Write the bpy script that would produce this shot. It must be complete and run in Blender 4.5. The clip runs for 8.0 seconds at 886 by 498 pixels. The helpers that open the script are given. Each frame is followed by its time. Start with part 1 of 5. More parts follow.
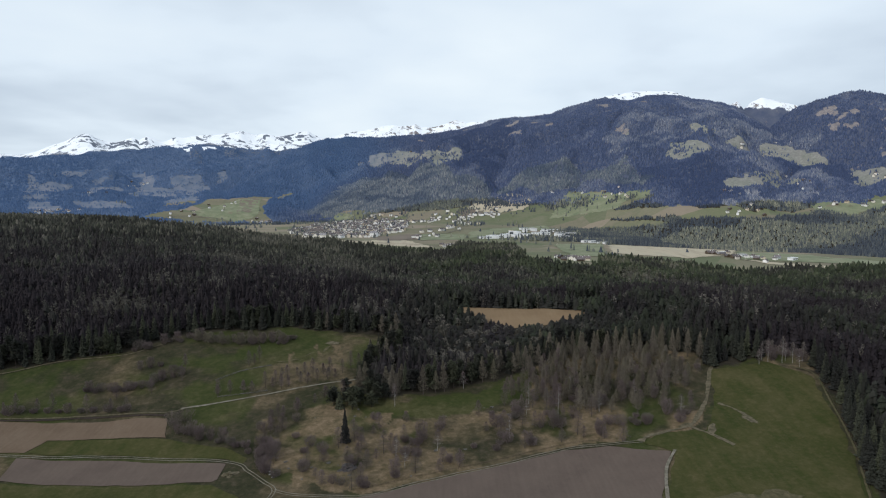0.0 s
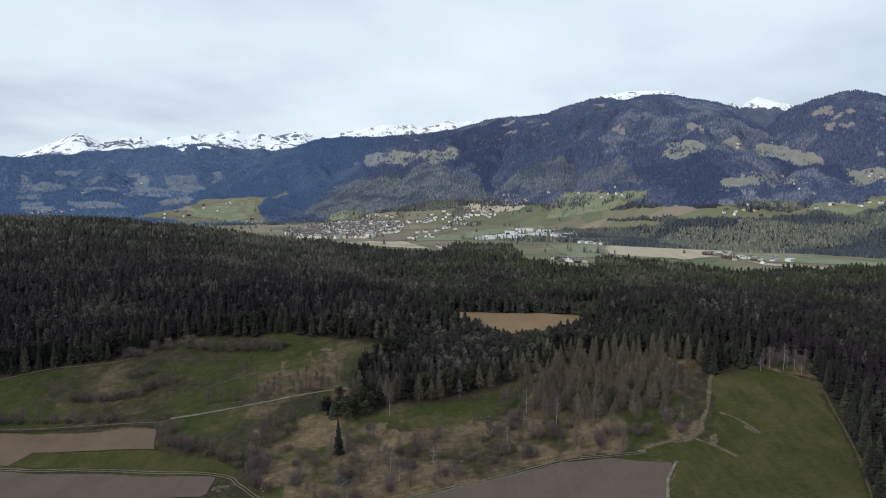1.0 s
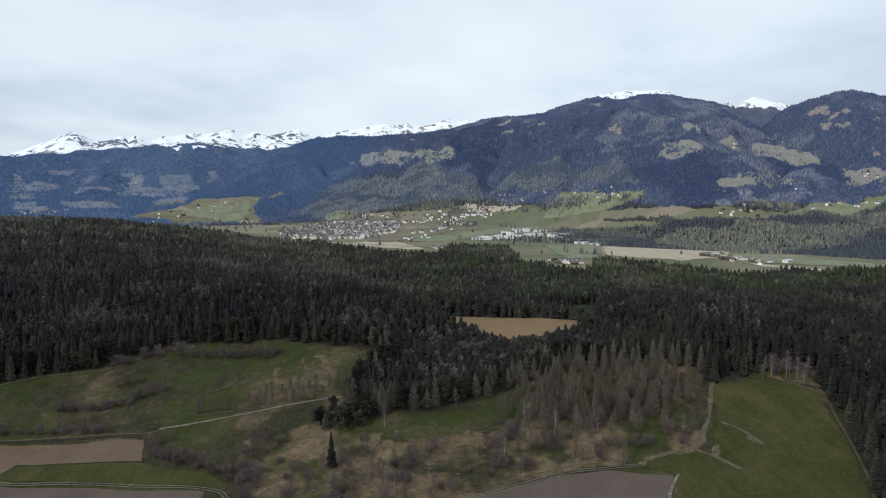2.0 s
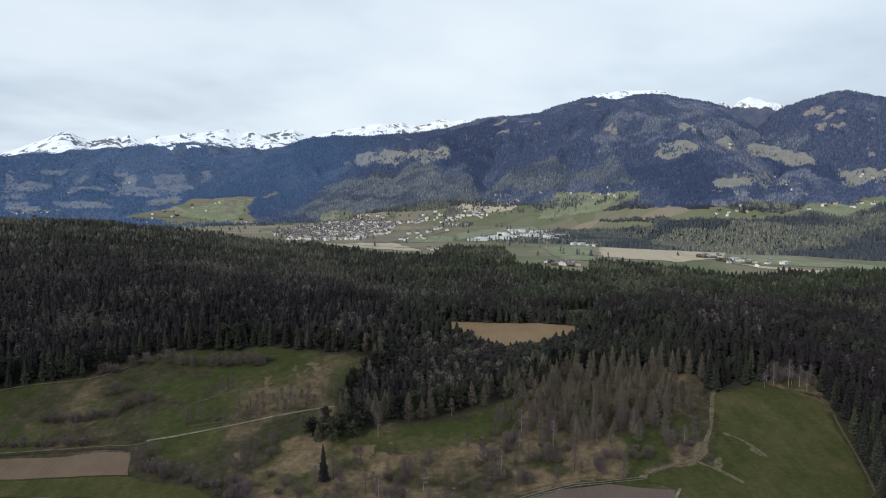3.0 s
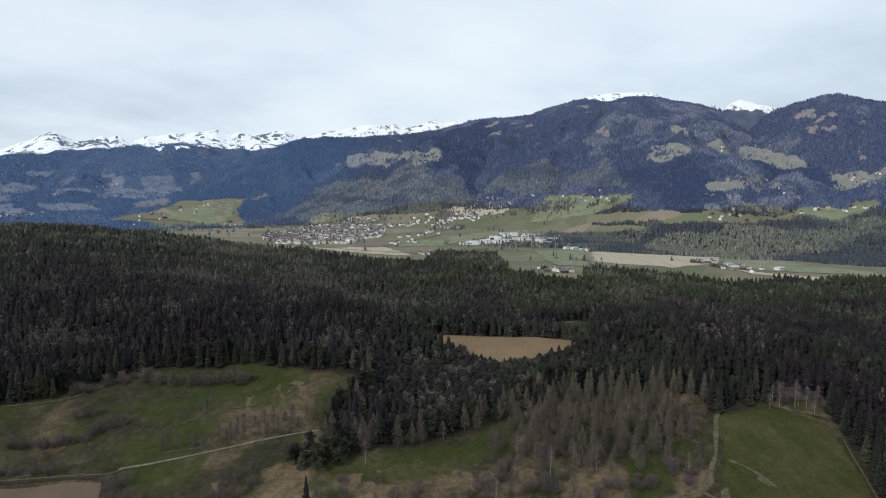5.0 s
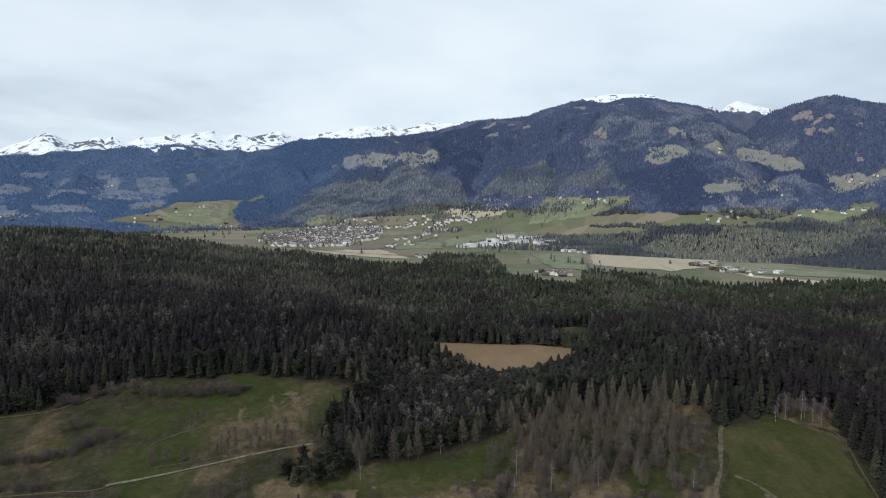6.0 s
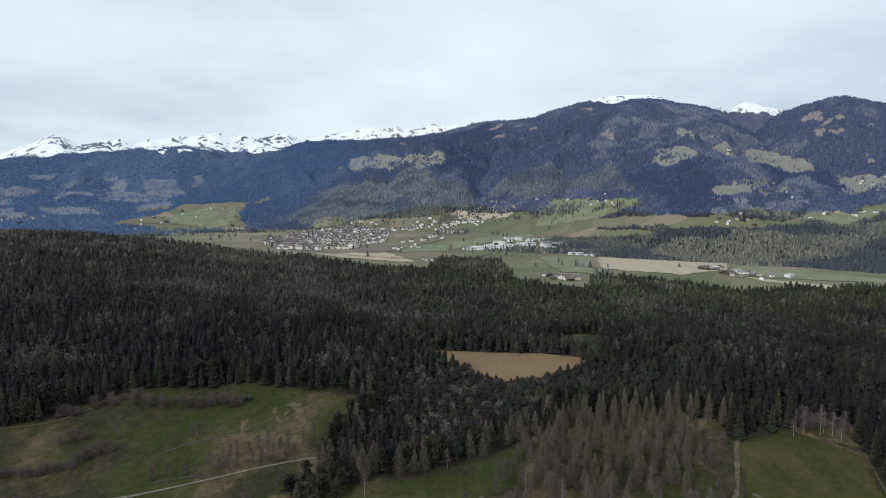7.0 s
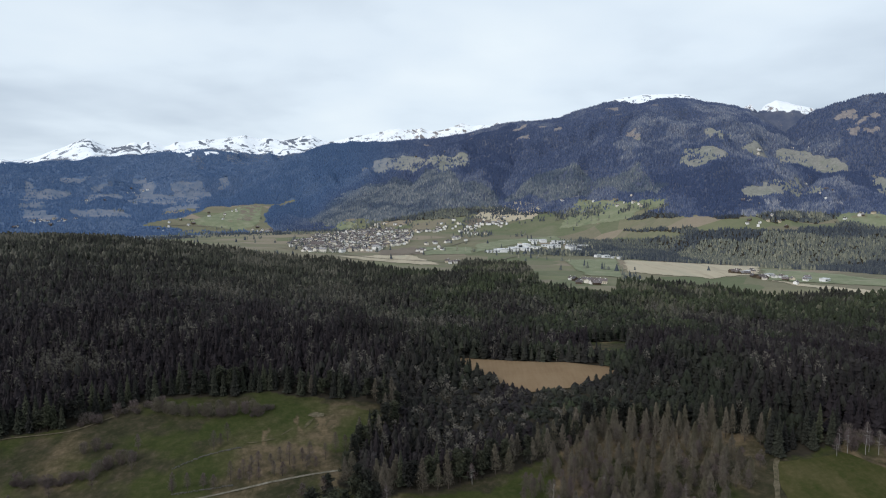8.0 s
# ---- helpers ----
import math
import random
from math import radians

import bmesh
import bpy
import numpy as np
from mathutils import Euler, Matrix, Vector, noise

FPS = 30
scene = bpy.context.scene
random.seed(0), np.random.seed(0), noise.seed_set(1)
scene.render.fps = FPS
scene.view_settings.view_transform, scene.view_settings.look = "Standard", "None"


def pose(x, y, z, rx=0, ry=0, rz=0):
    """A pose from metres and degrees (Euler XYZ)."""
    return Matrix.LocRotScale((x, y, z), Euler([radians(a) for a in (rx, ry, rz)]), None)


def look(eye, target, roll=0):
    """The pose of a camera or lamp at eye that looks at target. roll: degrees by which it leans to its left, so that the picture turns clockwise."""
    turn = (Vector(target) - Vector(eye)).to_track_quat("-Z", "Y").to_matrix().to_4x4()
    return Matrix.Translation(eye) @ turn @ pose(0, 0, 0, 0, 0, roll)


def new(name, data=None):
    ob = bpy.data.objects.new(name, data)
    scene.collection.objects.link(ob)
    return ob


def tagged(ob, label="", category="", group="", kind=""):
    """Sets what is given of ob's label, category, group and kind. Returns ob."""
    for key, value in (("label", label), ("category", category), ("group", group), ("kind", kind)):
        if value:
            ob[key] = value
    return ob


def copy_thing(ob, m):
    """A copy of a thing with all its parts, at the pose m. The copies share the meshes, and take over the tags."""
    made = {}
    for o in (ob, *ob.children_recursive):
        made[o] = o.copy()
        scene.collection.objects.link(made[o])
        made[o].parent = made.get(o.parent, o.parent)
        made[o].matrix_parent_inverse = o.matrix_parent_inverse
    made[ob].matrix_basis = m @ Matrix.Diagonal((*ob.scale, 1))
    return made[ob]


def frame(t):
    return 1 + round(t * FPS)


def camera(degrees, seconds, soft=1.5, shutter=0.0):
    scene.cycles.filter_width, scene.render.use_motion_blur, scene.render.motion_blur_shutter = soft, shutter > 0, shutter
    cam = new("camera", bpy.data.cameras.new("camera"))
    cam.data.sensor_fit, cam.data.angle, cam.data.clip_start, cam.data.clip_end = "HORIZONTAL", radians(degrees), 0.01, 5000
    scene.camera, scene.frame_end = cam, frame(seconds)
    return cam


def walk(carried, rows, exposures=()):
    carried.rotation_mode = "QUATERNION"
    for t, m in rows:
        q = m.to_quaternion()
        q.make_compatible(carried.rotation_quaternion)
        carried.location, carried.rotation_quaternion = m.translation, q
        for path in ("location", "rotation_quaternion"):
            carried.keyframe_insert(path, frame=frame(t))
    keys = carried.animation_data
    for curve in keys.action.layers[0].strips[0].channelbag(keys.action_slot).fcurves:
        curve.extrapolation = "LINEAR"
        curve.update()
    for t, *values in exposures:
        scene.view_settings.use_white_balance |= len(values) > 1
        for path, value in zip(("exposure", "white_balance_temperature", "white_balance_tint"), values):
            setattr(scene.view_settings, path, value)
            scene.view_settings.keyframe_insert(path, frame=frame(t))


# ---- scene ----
# ---------------------------------------------------------------- camera
cam = camera(70.5, 8.0, soft=1.15)
PATH = [  # seconds, place, yaw, pitch, roll: a climbing flight up the valley
    (0.0, 0.0, 0.0, 130.0, 0.001, -4.989, 0.019),
    (0.5, 0.1, 4.03, 131.64, -0.157, -5.02, 0.02),
    (1.0, 0.24, 8.39, 133.38, -0.353, -5.069, 0.04),
    (1.5, 0.39, 12.81, 134.99, -0.52, -5.112, 0.036),
    (3.0, 0.73, 26.81, 139.83, -1.115, -5.219, 0.006),
    (3.5, 0.95, 31.7, 141.45, -1.3, -5.219, -0.01),
    (4.0, 1.2, 36.58, 143.14, -1.485, -5.227, -0.049),
    (4.5, 1.21, 41.28, 144.85, -1.669, -5.206, -0.081),
    (6.0, 1.52, 56.14, 149.74, -2.152, -5.076, -0.116),
    (6.5, 1.46, 60.91, 151.47, -1.98, -5.061, -0.108),
    (7.0, 1.58, 65.84, 153.28, -1.578, -4.993, -0.069),
    (7.5, 1.67, 70.66, 154.94, -0.76, -4.951, 0.011),
    (8.0, 1.27, 75.57, 156.55, 0.566, -4.921, 0.097),
]
walk(cam, [(t, pose(x, y, z, 90 + pitch, roll, yaw)) for t, x, y, z, yaw, pitch, roll in PATH])

# ---------------------------------------------------------------- sky and sun: high overcast, thinner towards the sun behind the camera
SUN_UP, SUN_TURN = 33.0, 226.0
world = bpy.data.worlds.new("overcast_sky")
scene.world = world
world.use_nodes = True


def link_nodes(tree, *pairs):
    for a, b in pairs:
        tree.links.new(a, b)


def build_sky(tree):
    tree.nodes.clear()
    n = tree.nodes.new
    out, bg, sky = n("ShaderNodeOutputWorld"), n("ShaderNodeBackground"), n("ShaderNodeTexSky")
    sky.sky_type, sky.sun_disc = "NISHITA", False
    sky.sun_elevation, sky.sun_rotation = radians(SUN_UP), radians(SUN_TURN)
    coord, sep = n("ShaderNodeTexCoord"), n("ShaderNodeSeparateXYZ")
    # cloud deck: directions projected on to a flat layer overhead
    lift, up = n("ShaderNodeMath"), n("ShaderNodeMath")
    lift.operation, lift.inputs[1].default_value = "MAXIMUM", 0.0
    up.operation, up.inputs[1].default_value = "ADD", 0.16
    dx, dy, flat = n("ShaderNodeMath"), n("ShaderNodeMath"), n("ShaderNodeCombineXYZ")
    dx.operation = dy.operation = "DIVIDE"
    link_nodes(tree, (coord.outputs["Generated"], sep.inputs[0]), (sep.outputs["Z"], lift.inputs[0]), (lift.outputs[0], up.inputs[0]),
               (sep.outputs["X"], dx.inputs[0]), (up.outputs[0], dx.inputs[1]), (sep.outputs["Y"], dy.inputs[0]), (up.outputs[0], dy.inputs[1]),
               (dx.outputs[0], flat.inputs[0]), (dy.outputs[0], flat.inputs[1]))
    big, fine, both, mult = n("ShaderNodeTexNoise"), n("ShaderNodeTexNoise"), n("ShaderNodeMath"), n("ShaderNodeMath")
    big.inputs["Scale"].default_value, big.inputs["Detail"].default_value, big.inputs["Distortion"].default_value = 0.5, 4, 0.3
    fine.inputs["Scale"].default_value, fine.inputs["Detail"].default_value = 1.6, 5
    mult.operation, mult.inputs[1].default_value = "MULTIPLY", 0.25
    both.operation = "ADD"
    tone = n("ShaderNodeValToRGB")
    tone.color_ramp.elements[0].position, tone.color_ramp.elements[0].color = 0.44, (0.555, 0.65, 0.765, 1)
    tone.color_ramp.elements[1].position, tone.color_ramp.elements[1].color = 0.80, (0.895, 0.985, 1.045, 1)
    mid = tone.color_ramp.elements.new(0.62)
    mid.color = (0.768, 0.875, 0.98, 1)
    dim, mix = n("ShaderNodeMix"), n("ShaderNodeMix")
    dim.data_type = mix.data_type = "RGBA"
    dim.blend_type, dim.inputs["Factor"].default_value = "MULTIPLY", 1.0
    dim.inputs["B"].default_value = (0.1, 0.1, 0.1, 1)
    mix.inputs["Factor"].default_value = 0.93
    link_nodes(tree, (flat.outputs[0], big.inputs["Vector"]), (flat.outputs[0], fine.inputs["Vector"]), (fine.outputs["Fac"], mult.inputs[0]),
               (big.outputs["Fac"], both.inputs[0]), (mult.outputs[0], both.inputs[1]), (both.outputs[0], tone.inputs["Fac"]),
               (sky.outputs[0], dim.inputs["A"]), (dim.outputs["Result"], mix.inputs["A"]), (tone.outputs["Color"], mix.inputs["B"]),
               (mix.outputs["Result"], bg.inputs["Color"]), (bg.outputs[0], out.inputs["Surface"]))
    bg.inputs["Strength"].default_value = 1.0


build_sky(world.node_tree)
sun_data = bpy.data.lights.new("sun", "SUN")
sun_data.energy, sun_data.angle, sun_data.color = 1.7, radians(12), (1.0, 0.945, 0.90)
sun = new("sun", sun_data)
sun.matrix_world = look((800 * math.sin(radians(SUN_TURN)), 800 * math.cos(radians(SUN_TURN)), 800 * math.tan(radians(SUN_UP))), (0, 0, 0))


# ---------------------------------------------------------------- materials
def shader(name, rough=0.9, spec=0.2):
    m = bpy.data.materials.new(name)
    m.use_nodes = True
    b = m.node_tree.nodes["Principled BSDF"]
    b.inputs["Roughness"].default_value = rough
    b.inputs["Specular IOR Level"].default_value = spec
    return m, m.node_tree, b


def noise_value(tree, size, detail=4, rough=0.6, stretch=None):
    """Noise with features of that size in metres, in the object's own metres."""
    coord, tex = tree.nodes.new("ShaderNodeTexCoord"), tree.nodes.new("ShaderNodeTexNoise")
    tex.inputs["Scale"].default_value = 1.0 / size
    tex.inputs["Detail"].default_value, tex.inputs["Roughness"].default_value = detail, rough
    source = coord.outputs["Object"]
    if stretch:
        turn = tree.nodes.new("ShaderNodeMapping")
        turn.inputs["Scale"].default_value, turn.inputs["Rotation"].default_value = stretch[0], stretch[1]
        tree.links.new(source, turn.inputs["Vector"])
        source = turn.outputs[0]
    tree.links.new(source, tex.inputs["Vector"])
    return tex.outputs["Fac"]


def spread(tree, fac, low, high, *stops):
    r = tree.nodes.new("ShaderNodeValToRGB")
    e = r.color_ramp.elements
    e[0].position, e[0].color = low, (*stops[0], 1)
    e[1].position, e[1].color = high, (*stops[-1], 1)
    for k, c in enumerate(stops[1:-1], 1):
        e.new(low + (high - low) * k / (len(stops) - 1)).color = (*c, 1)
    tree.links.new(fac, r.inputs["Fac"])
    return r.outputs["Color"]


def blend(tree, fac, a, b, kind="MIX"):
    m = tree.nodes.new("ShaderNodeMix")
    m.data_type, m.blend_type = "RGBA", kind
    for socket, v in ((m.inputs["Factor"], fac), (m.inputs["A"], a), (m.inputs["B"], b)):
        if isinstance(v, (int, float)):
            socket.default_value = v
        elif isinstance(v, tuple):
            socket.default_value = (*v, 1)
        else:
            tree.links.new(v, socket)
    return m.outputs["Result"]


def attribute(tree, name):
    a = tree.nodes.new("ShaderNodeAttribute")
    a.attribute_name = name
    return a.outputs["Fac"]


def crisp(tree, name, ragged_by):
    """A cover of the land with a sharp, ragged edge."""
    add, cut = tree.nodes.new("ShaderNodeMath"), tree.nodes.new("ShaderNodeMapRange")
    add.operation = "ADD"
    cut.inputs["From Min"].default_value, cut.inputs["From Max"].default_value = 0.94, 1.06
    tree.links.new(attribute(tree, name), add.inputs[0])
    tree.links.new(ragged_by, add.inputs[1])
    tree.links.new(add.outputs[0], cut.inputs["Value"])
    return cut.outputs["Result"]


def relief(tree, b, fac, strength, distance):
    bump = tree.nodes.new("ShaderNodeBump")
    bump.inputs["Strength"].default_value, bump.inputs["Distance"].default_value = strength, distance
    tree.links.new(fac, bump.inputs["Height"])
    tree.links.new(bump.outputs[0], b.inputs["Normal"])


def plain(name, size, *stops, rough=0.9, bump=0.3, spec=0.2, stretch=None):
    m, tree, b = shader(name, rough, spec)
    f = noise_value(tree, size, 6, 0.65, stretch)
    tree.links.new(spread(tree, f, 0.3, 0.7, *stops), b.inputs["Base Color"])
    if bump:
        relief(tree, b, noise_value(tree, size * 0.25, 4), bump, size * 0.1)
    return m


def land_material():
    m, tree, b = shader("land", 0.95, 0.1)
    wide, big, mid, fine = noise_value(tree, 160, 4, stretch=((0.5, 1, 1), (0, 0, 0.4))), noise_value(tree, 55, 5), noise_value(tree, 9, 6, 0.7), noise_value(tree, 1.6, 5, 0.7)
    tuft = noise_value(tree, 3.5, 6, 0.75)
    grass = blend(tree, 0.5, spread(tree, big, 0.35, 0.65, (0.018, 0.022, 0.009), (0.050, 0.041, 0.028)), spread(tree, mid, 0.34, 0.66, (0.011, 0.012, 0.008), (0.032, 0.032, 0.017), (0.092, 0.069, 0.054)))
    grass = blend(tree, 0.4, grass, spread(tree, tuft, 0.36, 0.68, (0.014, 0.018, 0.007), (0.034, 0.033, 0.015), (0.105, 0.079, 0.058)))
    dry = blend(tree, 0.55, spread(tree, mid, 0.3, 0.7, (0.0456, 0.0418, 0.0192), (0.1193, 0.0870, 0.0520), (0.2118, 0.1514, 0.0994)), spread(tree, tuft, 0.34, 0.68, (0.0316, 0.0328, 0.0136), (0.1147, 0.0870, 0.0531), (0.2176, 0.1650, 0.1130)))
    lush = blend(tree, 0.5, spread(tree, big, 0.35, 0.65, (0.019, 0.031, 0.008), (0.044, 0.049, 0.015)), spread(tree, mid, 0.3, 0.7, (0.016, 0.024, 0.007), (0.037, 0.044, 0.013), (0.077, 0.069, 0.034)))
    lush = blend(tree, 0.35, lush, spread(tree, tuft, 0.34, 0.7, (0.012, 0.019, 0.005), (0.035, 0.044, 0.012), (0.086, 0.073, 0.040)))
    floor = spread(tree, mid, 0.3, 0.7, (0.018, 0.016, 0.012), (0.042, 0.036, 0.026))
    parcel = tree.nodes.new("ShaderNodeTexVoronoi")
    parcel.inputs["Scale"].default_value, parcel.inputs["Randomness"].default_value = 1 / 95, 0.85
    lie, own, first = tree.nodes.new("ShaderNodeMapping"), tree.nodes.new("ShaderNodeTexCoord"), tree.nodes.new("ShaderNodeSeparateColor")
    lie.inputs["Scale"].default_value, lie.inputs["Rotation"].default_value = (0.6, 1.1, 0.0), (0, 0, 0.35)
    link_nodes(tree, (own.outputs["Object"], lie.inputs["Vector"]), (lie.outputs[0], parcel.inputs["Vector"]), (parcel.outputs["Color"], first.inputs[0]))
    # far valley floor: sunlight and haze are put into these lighter field colours
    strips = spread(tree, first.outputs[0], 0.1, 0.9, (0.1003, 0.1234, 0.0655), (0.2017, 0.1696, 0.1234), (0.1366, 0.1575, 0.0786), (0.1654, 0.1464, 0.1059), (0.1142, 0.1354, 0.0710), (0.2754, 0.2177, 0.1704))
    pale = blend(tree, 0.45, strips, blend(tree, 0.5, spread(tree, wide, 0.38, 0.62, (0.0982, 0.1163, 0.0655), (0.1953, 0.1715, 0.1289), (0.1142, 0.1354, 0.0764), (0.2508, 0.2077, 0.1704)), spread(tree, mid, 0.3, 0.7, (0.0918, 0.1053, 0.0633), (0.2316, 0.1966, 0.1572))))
    # bluish tint of far woods, rock and alp: distant haze put into the colour
    far_wood = blend(tree, attribute(tree, "blue_haze"), spread(tree, big, 0.3, 0.7, (0.056, 0.072, 0.125), (0.108, 0.120, 0.158)), spread(tree, big, 0.3, 0.7, (0.070, 0.112, 0.200), (0.104, 0.146, 0.228)))
    rock = blend(tree, attribute(tree, "blue_haze"), spread(tree, mid, 0.3, 0.7, (0.12, 0.115, 0.125), (0.20, 0.18, 0.18), (0.32, 0.285, 0.275)), spread(tree, mid, 0.3, 0.7, (0.085, 0.105, 0.150), (0.19, 0.205, 0.24)))
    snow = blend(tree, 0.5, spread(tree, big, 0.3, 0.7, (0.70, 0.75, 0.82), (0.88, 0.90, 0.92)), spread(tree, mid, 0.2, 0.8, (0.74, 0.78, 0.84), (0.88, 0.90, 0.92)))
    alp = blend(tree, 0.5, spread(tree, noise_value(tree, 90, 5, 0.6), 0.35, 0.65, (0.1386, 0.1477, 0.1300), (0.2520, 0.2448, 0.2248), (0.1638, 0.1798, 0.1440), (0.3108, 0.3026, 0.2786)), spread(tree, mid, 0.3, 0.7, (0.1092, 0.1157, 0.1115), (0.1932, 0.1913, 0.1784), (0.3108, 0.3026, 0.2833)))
    alp = blend(tree, attribute(tree, "blue_haze"), alp, spread(tree, big, 0.35, 0.65, (0.0963, 0.1285, 0.1886), (0.1720, 0.1866, 0.2282)))
    edge = noise_value(tree, 34, 6, 0.7)
    col = blend(tree, attribute(tree, "lush"), grass, lush)
    col = blend(tree, attribute(tree, "dry"), col, dry)
    col = blend(tree, attribute(tree, "wood"), col, floor)
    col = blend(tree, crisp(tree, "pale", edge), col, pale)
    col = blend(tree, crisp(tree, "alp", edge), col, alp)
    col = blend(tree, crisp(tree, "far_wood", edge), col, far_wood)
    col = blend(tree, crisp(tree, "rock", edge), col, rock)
    col = blend(tree, crisp(tree, "snow", edge), col, snow)
    crag = tree.nodes.new("ShaderNodeMath")
    crag.operation = "MULTIPLY"
    tree.links.new(attribute(tree, "crag"), crag.inputs[0])
    tree.links.new(spread(tree, noise_value(tree, 60, 8, 0.75, ((1, 0.6, 0.35), (0, 0, 0.3))), 0.545, 0.60, (0, 0, 0), (1, 1, 1)), crag.inputs[1])
    col = blend(tree, crag.outputs[0], col, rock)
    tree.links.new(col, b.inputs["Base Color"])
    relief(tree, b, fine, 0.5, 0.35)
    return m


def foliage(name, *stops, rough=0.8, green=None, blue_haze=None):
    """Needles and twigs: the colour follows each tree's own tone, with finer mottling in the crown."""
    m, tree, b = shader(name, rough, 0.15)
    base = spread(tree, attribute(tree, "tone"), 0.0, 1.0, *stops)
    if green:
        base = blend(tree, attribute(tree, "green"), base, spread(tree, attribute(tree, "tone"), 0.0, 1.0, *green))
    # distant haze mixed into the needle colour
    if blue_haze:
        base = blend(tree, attribute(tree, "blue_haze"), base, spread(tree, attribute(tree, "tone"), 0.0, 1.0, *blue_haze))
    mottle = spread(tree, noise_value(tree, 2.2, 3, 0.7), 0.3, 0.7, (0.7, 0.7, 0.7), (1.25, 1.25, 1.25))
    tree.links.new(blend(tree, 1.0, base, mottle, "MULTIPLY"), b.inputs["Base Color"])
    return m


def varied(name, *stops, rough=0.85, grain=2.0, dirt=0.4, joined=False):
    """A tint of its own for each copy, or for each loose piece of a joined mesh, mottled."""
    m, tree, b = shader(name, rough, 0.15)
    info = tree.nodes.new("ShaderNodeNewGeometry" if joined else "ShaderNodeObjectInfo")
    base = spread(tree, info.outputs["Random Per Island" if joined else "Random"], 0.0, 1.0, *stops)
    mottle = spread(tree, noise_value(tree, grain, 4, 0.7), 0.3, 0.7, (1 - dirt,) * 3, (1 + 0.75 * dirt,) * 3)
    tree.links.new(blend(tree, 1.0, base, mottle, "MULTIPLY"), b.inputs["Base Color"])
    return m


def meadow_material():
    """Sown grass: green and straw-coloured mottling with faint driving lines."""
    m, tree, b = shader("sown_meadow_grass", 0.95, 0.1)
    lines = noise_value(tree, 5, 3, 0.6, ((1, 0.05, 1), (0, 0, 0.12)))
    big, fine = noise_value(tree, 28, 5, 0.65), noise_value(tree, 2.5, 5, 0.75)
    a = spread(tree, big, 0.32, 0.68, (0.0158, 0.0269, 0.0052), (0.0379, 0.0422, 0.0114), (0.0968, 0.0768, 0.0393))
    c = spread(tree, fine, 0.3, 0.7, (0.0168, 0.0259, 0.0062), (0.0442, 0.0451, 0.0145), (0.1032, 0.0806, 0.0455))
    d = spread(tree, lines, 0.3, 0.7, (0.0211, 0.0336, 0.0072), (0.0695, 0.0605, 0.0258))
    tree.links.new(blend(tree, 0.35, blend(tree, 0.5, a, c), d), b.inputs["Base Color"])
    relief(tree, b, fine, 0.5, 0.3)
    return m


def tilled(name, low, mid, high, turn):
    """Bare soil: damp and dry stains, crumbs and faint furrows."""
    m, tree, b = shader(name, 0.95, 0.1)
    stains = spread(tree, noise_value(tree, 22, 5, 0.65), 0.32, 0.68, low, mid, high)
    crumbs = spread(tree, noise_value(tree, 1.5, 4, 0.75), 0.3, 0.7, low, high)
    furrow = noise_value(tree, 1.6, 2, 0.5, ((1, 0.03, 1), (0, 0, turn)))
    col = blend(tree, 0.35, stains, crumbs)
    tree.links.new(blend(tree, 0.25, col, spread(tree, furrow, 0.3, 0.7, low, high)), b.inputs["Base Color"])
    relief(tree, b, furrow, 0.4, 0.15)
    return m


LAND = land_material()
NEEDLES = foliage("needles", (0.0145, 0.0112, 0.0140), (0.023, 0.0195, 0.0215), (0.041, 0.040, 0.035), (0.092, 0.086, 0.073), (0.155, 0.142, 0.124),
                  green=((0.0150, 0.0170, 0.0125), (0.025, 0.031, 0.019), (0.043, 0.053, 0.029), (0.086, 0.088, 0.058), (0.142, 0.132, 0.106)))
# bluish, lightened stops: haze and sunlight of the far slopes put into the colour
HAZY_NEEDLES = foliage("hazy_needles", (0.0372, 0.0567, 0.1200), (0.0781, 0.1051, 0.1871), (0.1674, 0.1879, 0.2450), (0.3069, 0.3125, 0.3406),
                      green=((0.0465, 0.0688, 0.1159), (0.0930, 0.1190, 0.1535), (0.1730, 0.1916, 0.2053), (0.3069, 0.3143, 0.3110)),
                      blue_haze=((0.0558, 0.1032, 0.2074), (0.0800, 0.1348, 0.2460), (0.1209, 0.1739, 0.2805), (0.1721, 0.2130, 0.3009)))
# valley wood: haze put into the dark stops, sunlight into the pale ones
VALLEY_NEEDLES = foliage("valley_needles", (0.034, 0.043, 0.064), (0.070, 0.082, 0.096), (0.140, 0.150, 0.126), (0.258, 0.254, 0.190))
SPRUCE = varied("spruce_needles", (0.017, 0.017, 0.016), (0.026, 0.028, 0.022), (0.050, 0.054, 0.034))
LARCH = varied("larch_twigs", (0.1093, 0.0958, 0.0759), (0.1594, 0.1392, 0.1121), (0.1223, 0.1121, 0.0776), (0.1992, 0.1718, 0.1397))
TWIGS = varied("bare_twigs", (0.096, 0.074, 0.074), (0.138, 0.108, 0.106), (0.108, 0.094, 0.082))
BARK = plain("bark", 0.4, (0.045, 0.037, 0.032), (0.09, 0.074, 0.062))
DARK_BARK = plain("dark_bark", 0.4, (0.020, 0.016, 0.014), (0.048, 0.038, 0.032))
BIRCH = plain("birch_bark", 0.5, (0.18, 0.17, 0.16), (0.40, 0.385, 0.37))
EARTH = tilled("ploughed_earth", (0.078, 0.059, 0.050), (0.101, 0.078, 0.065), (0.116, 0.090, 0.074), 0.1)
BROWN_EARTH = tilled("dry_tilled_earth", (0.15, 0.10, 0.058), (0.185, 0.126, 0.074), (0.21, 0.15, 0.092), 1.9)
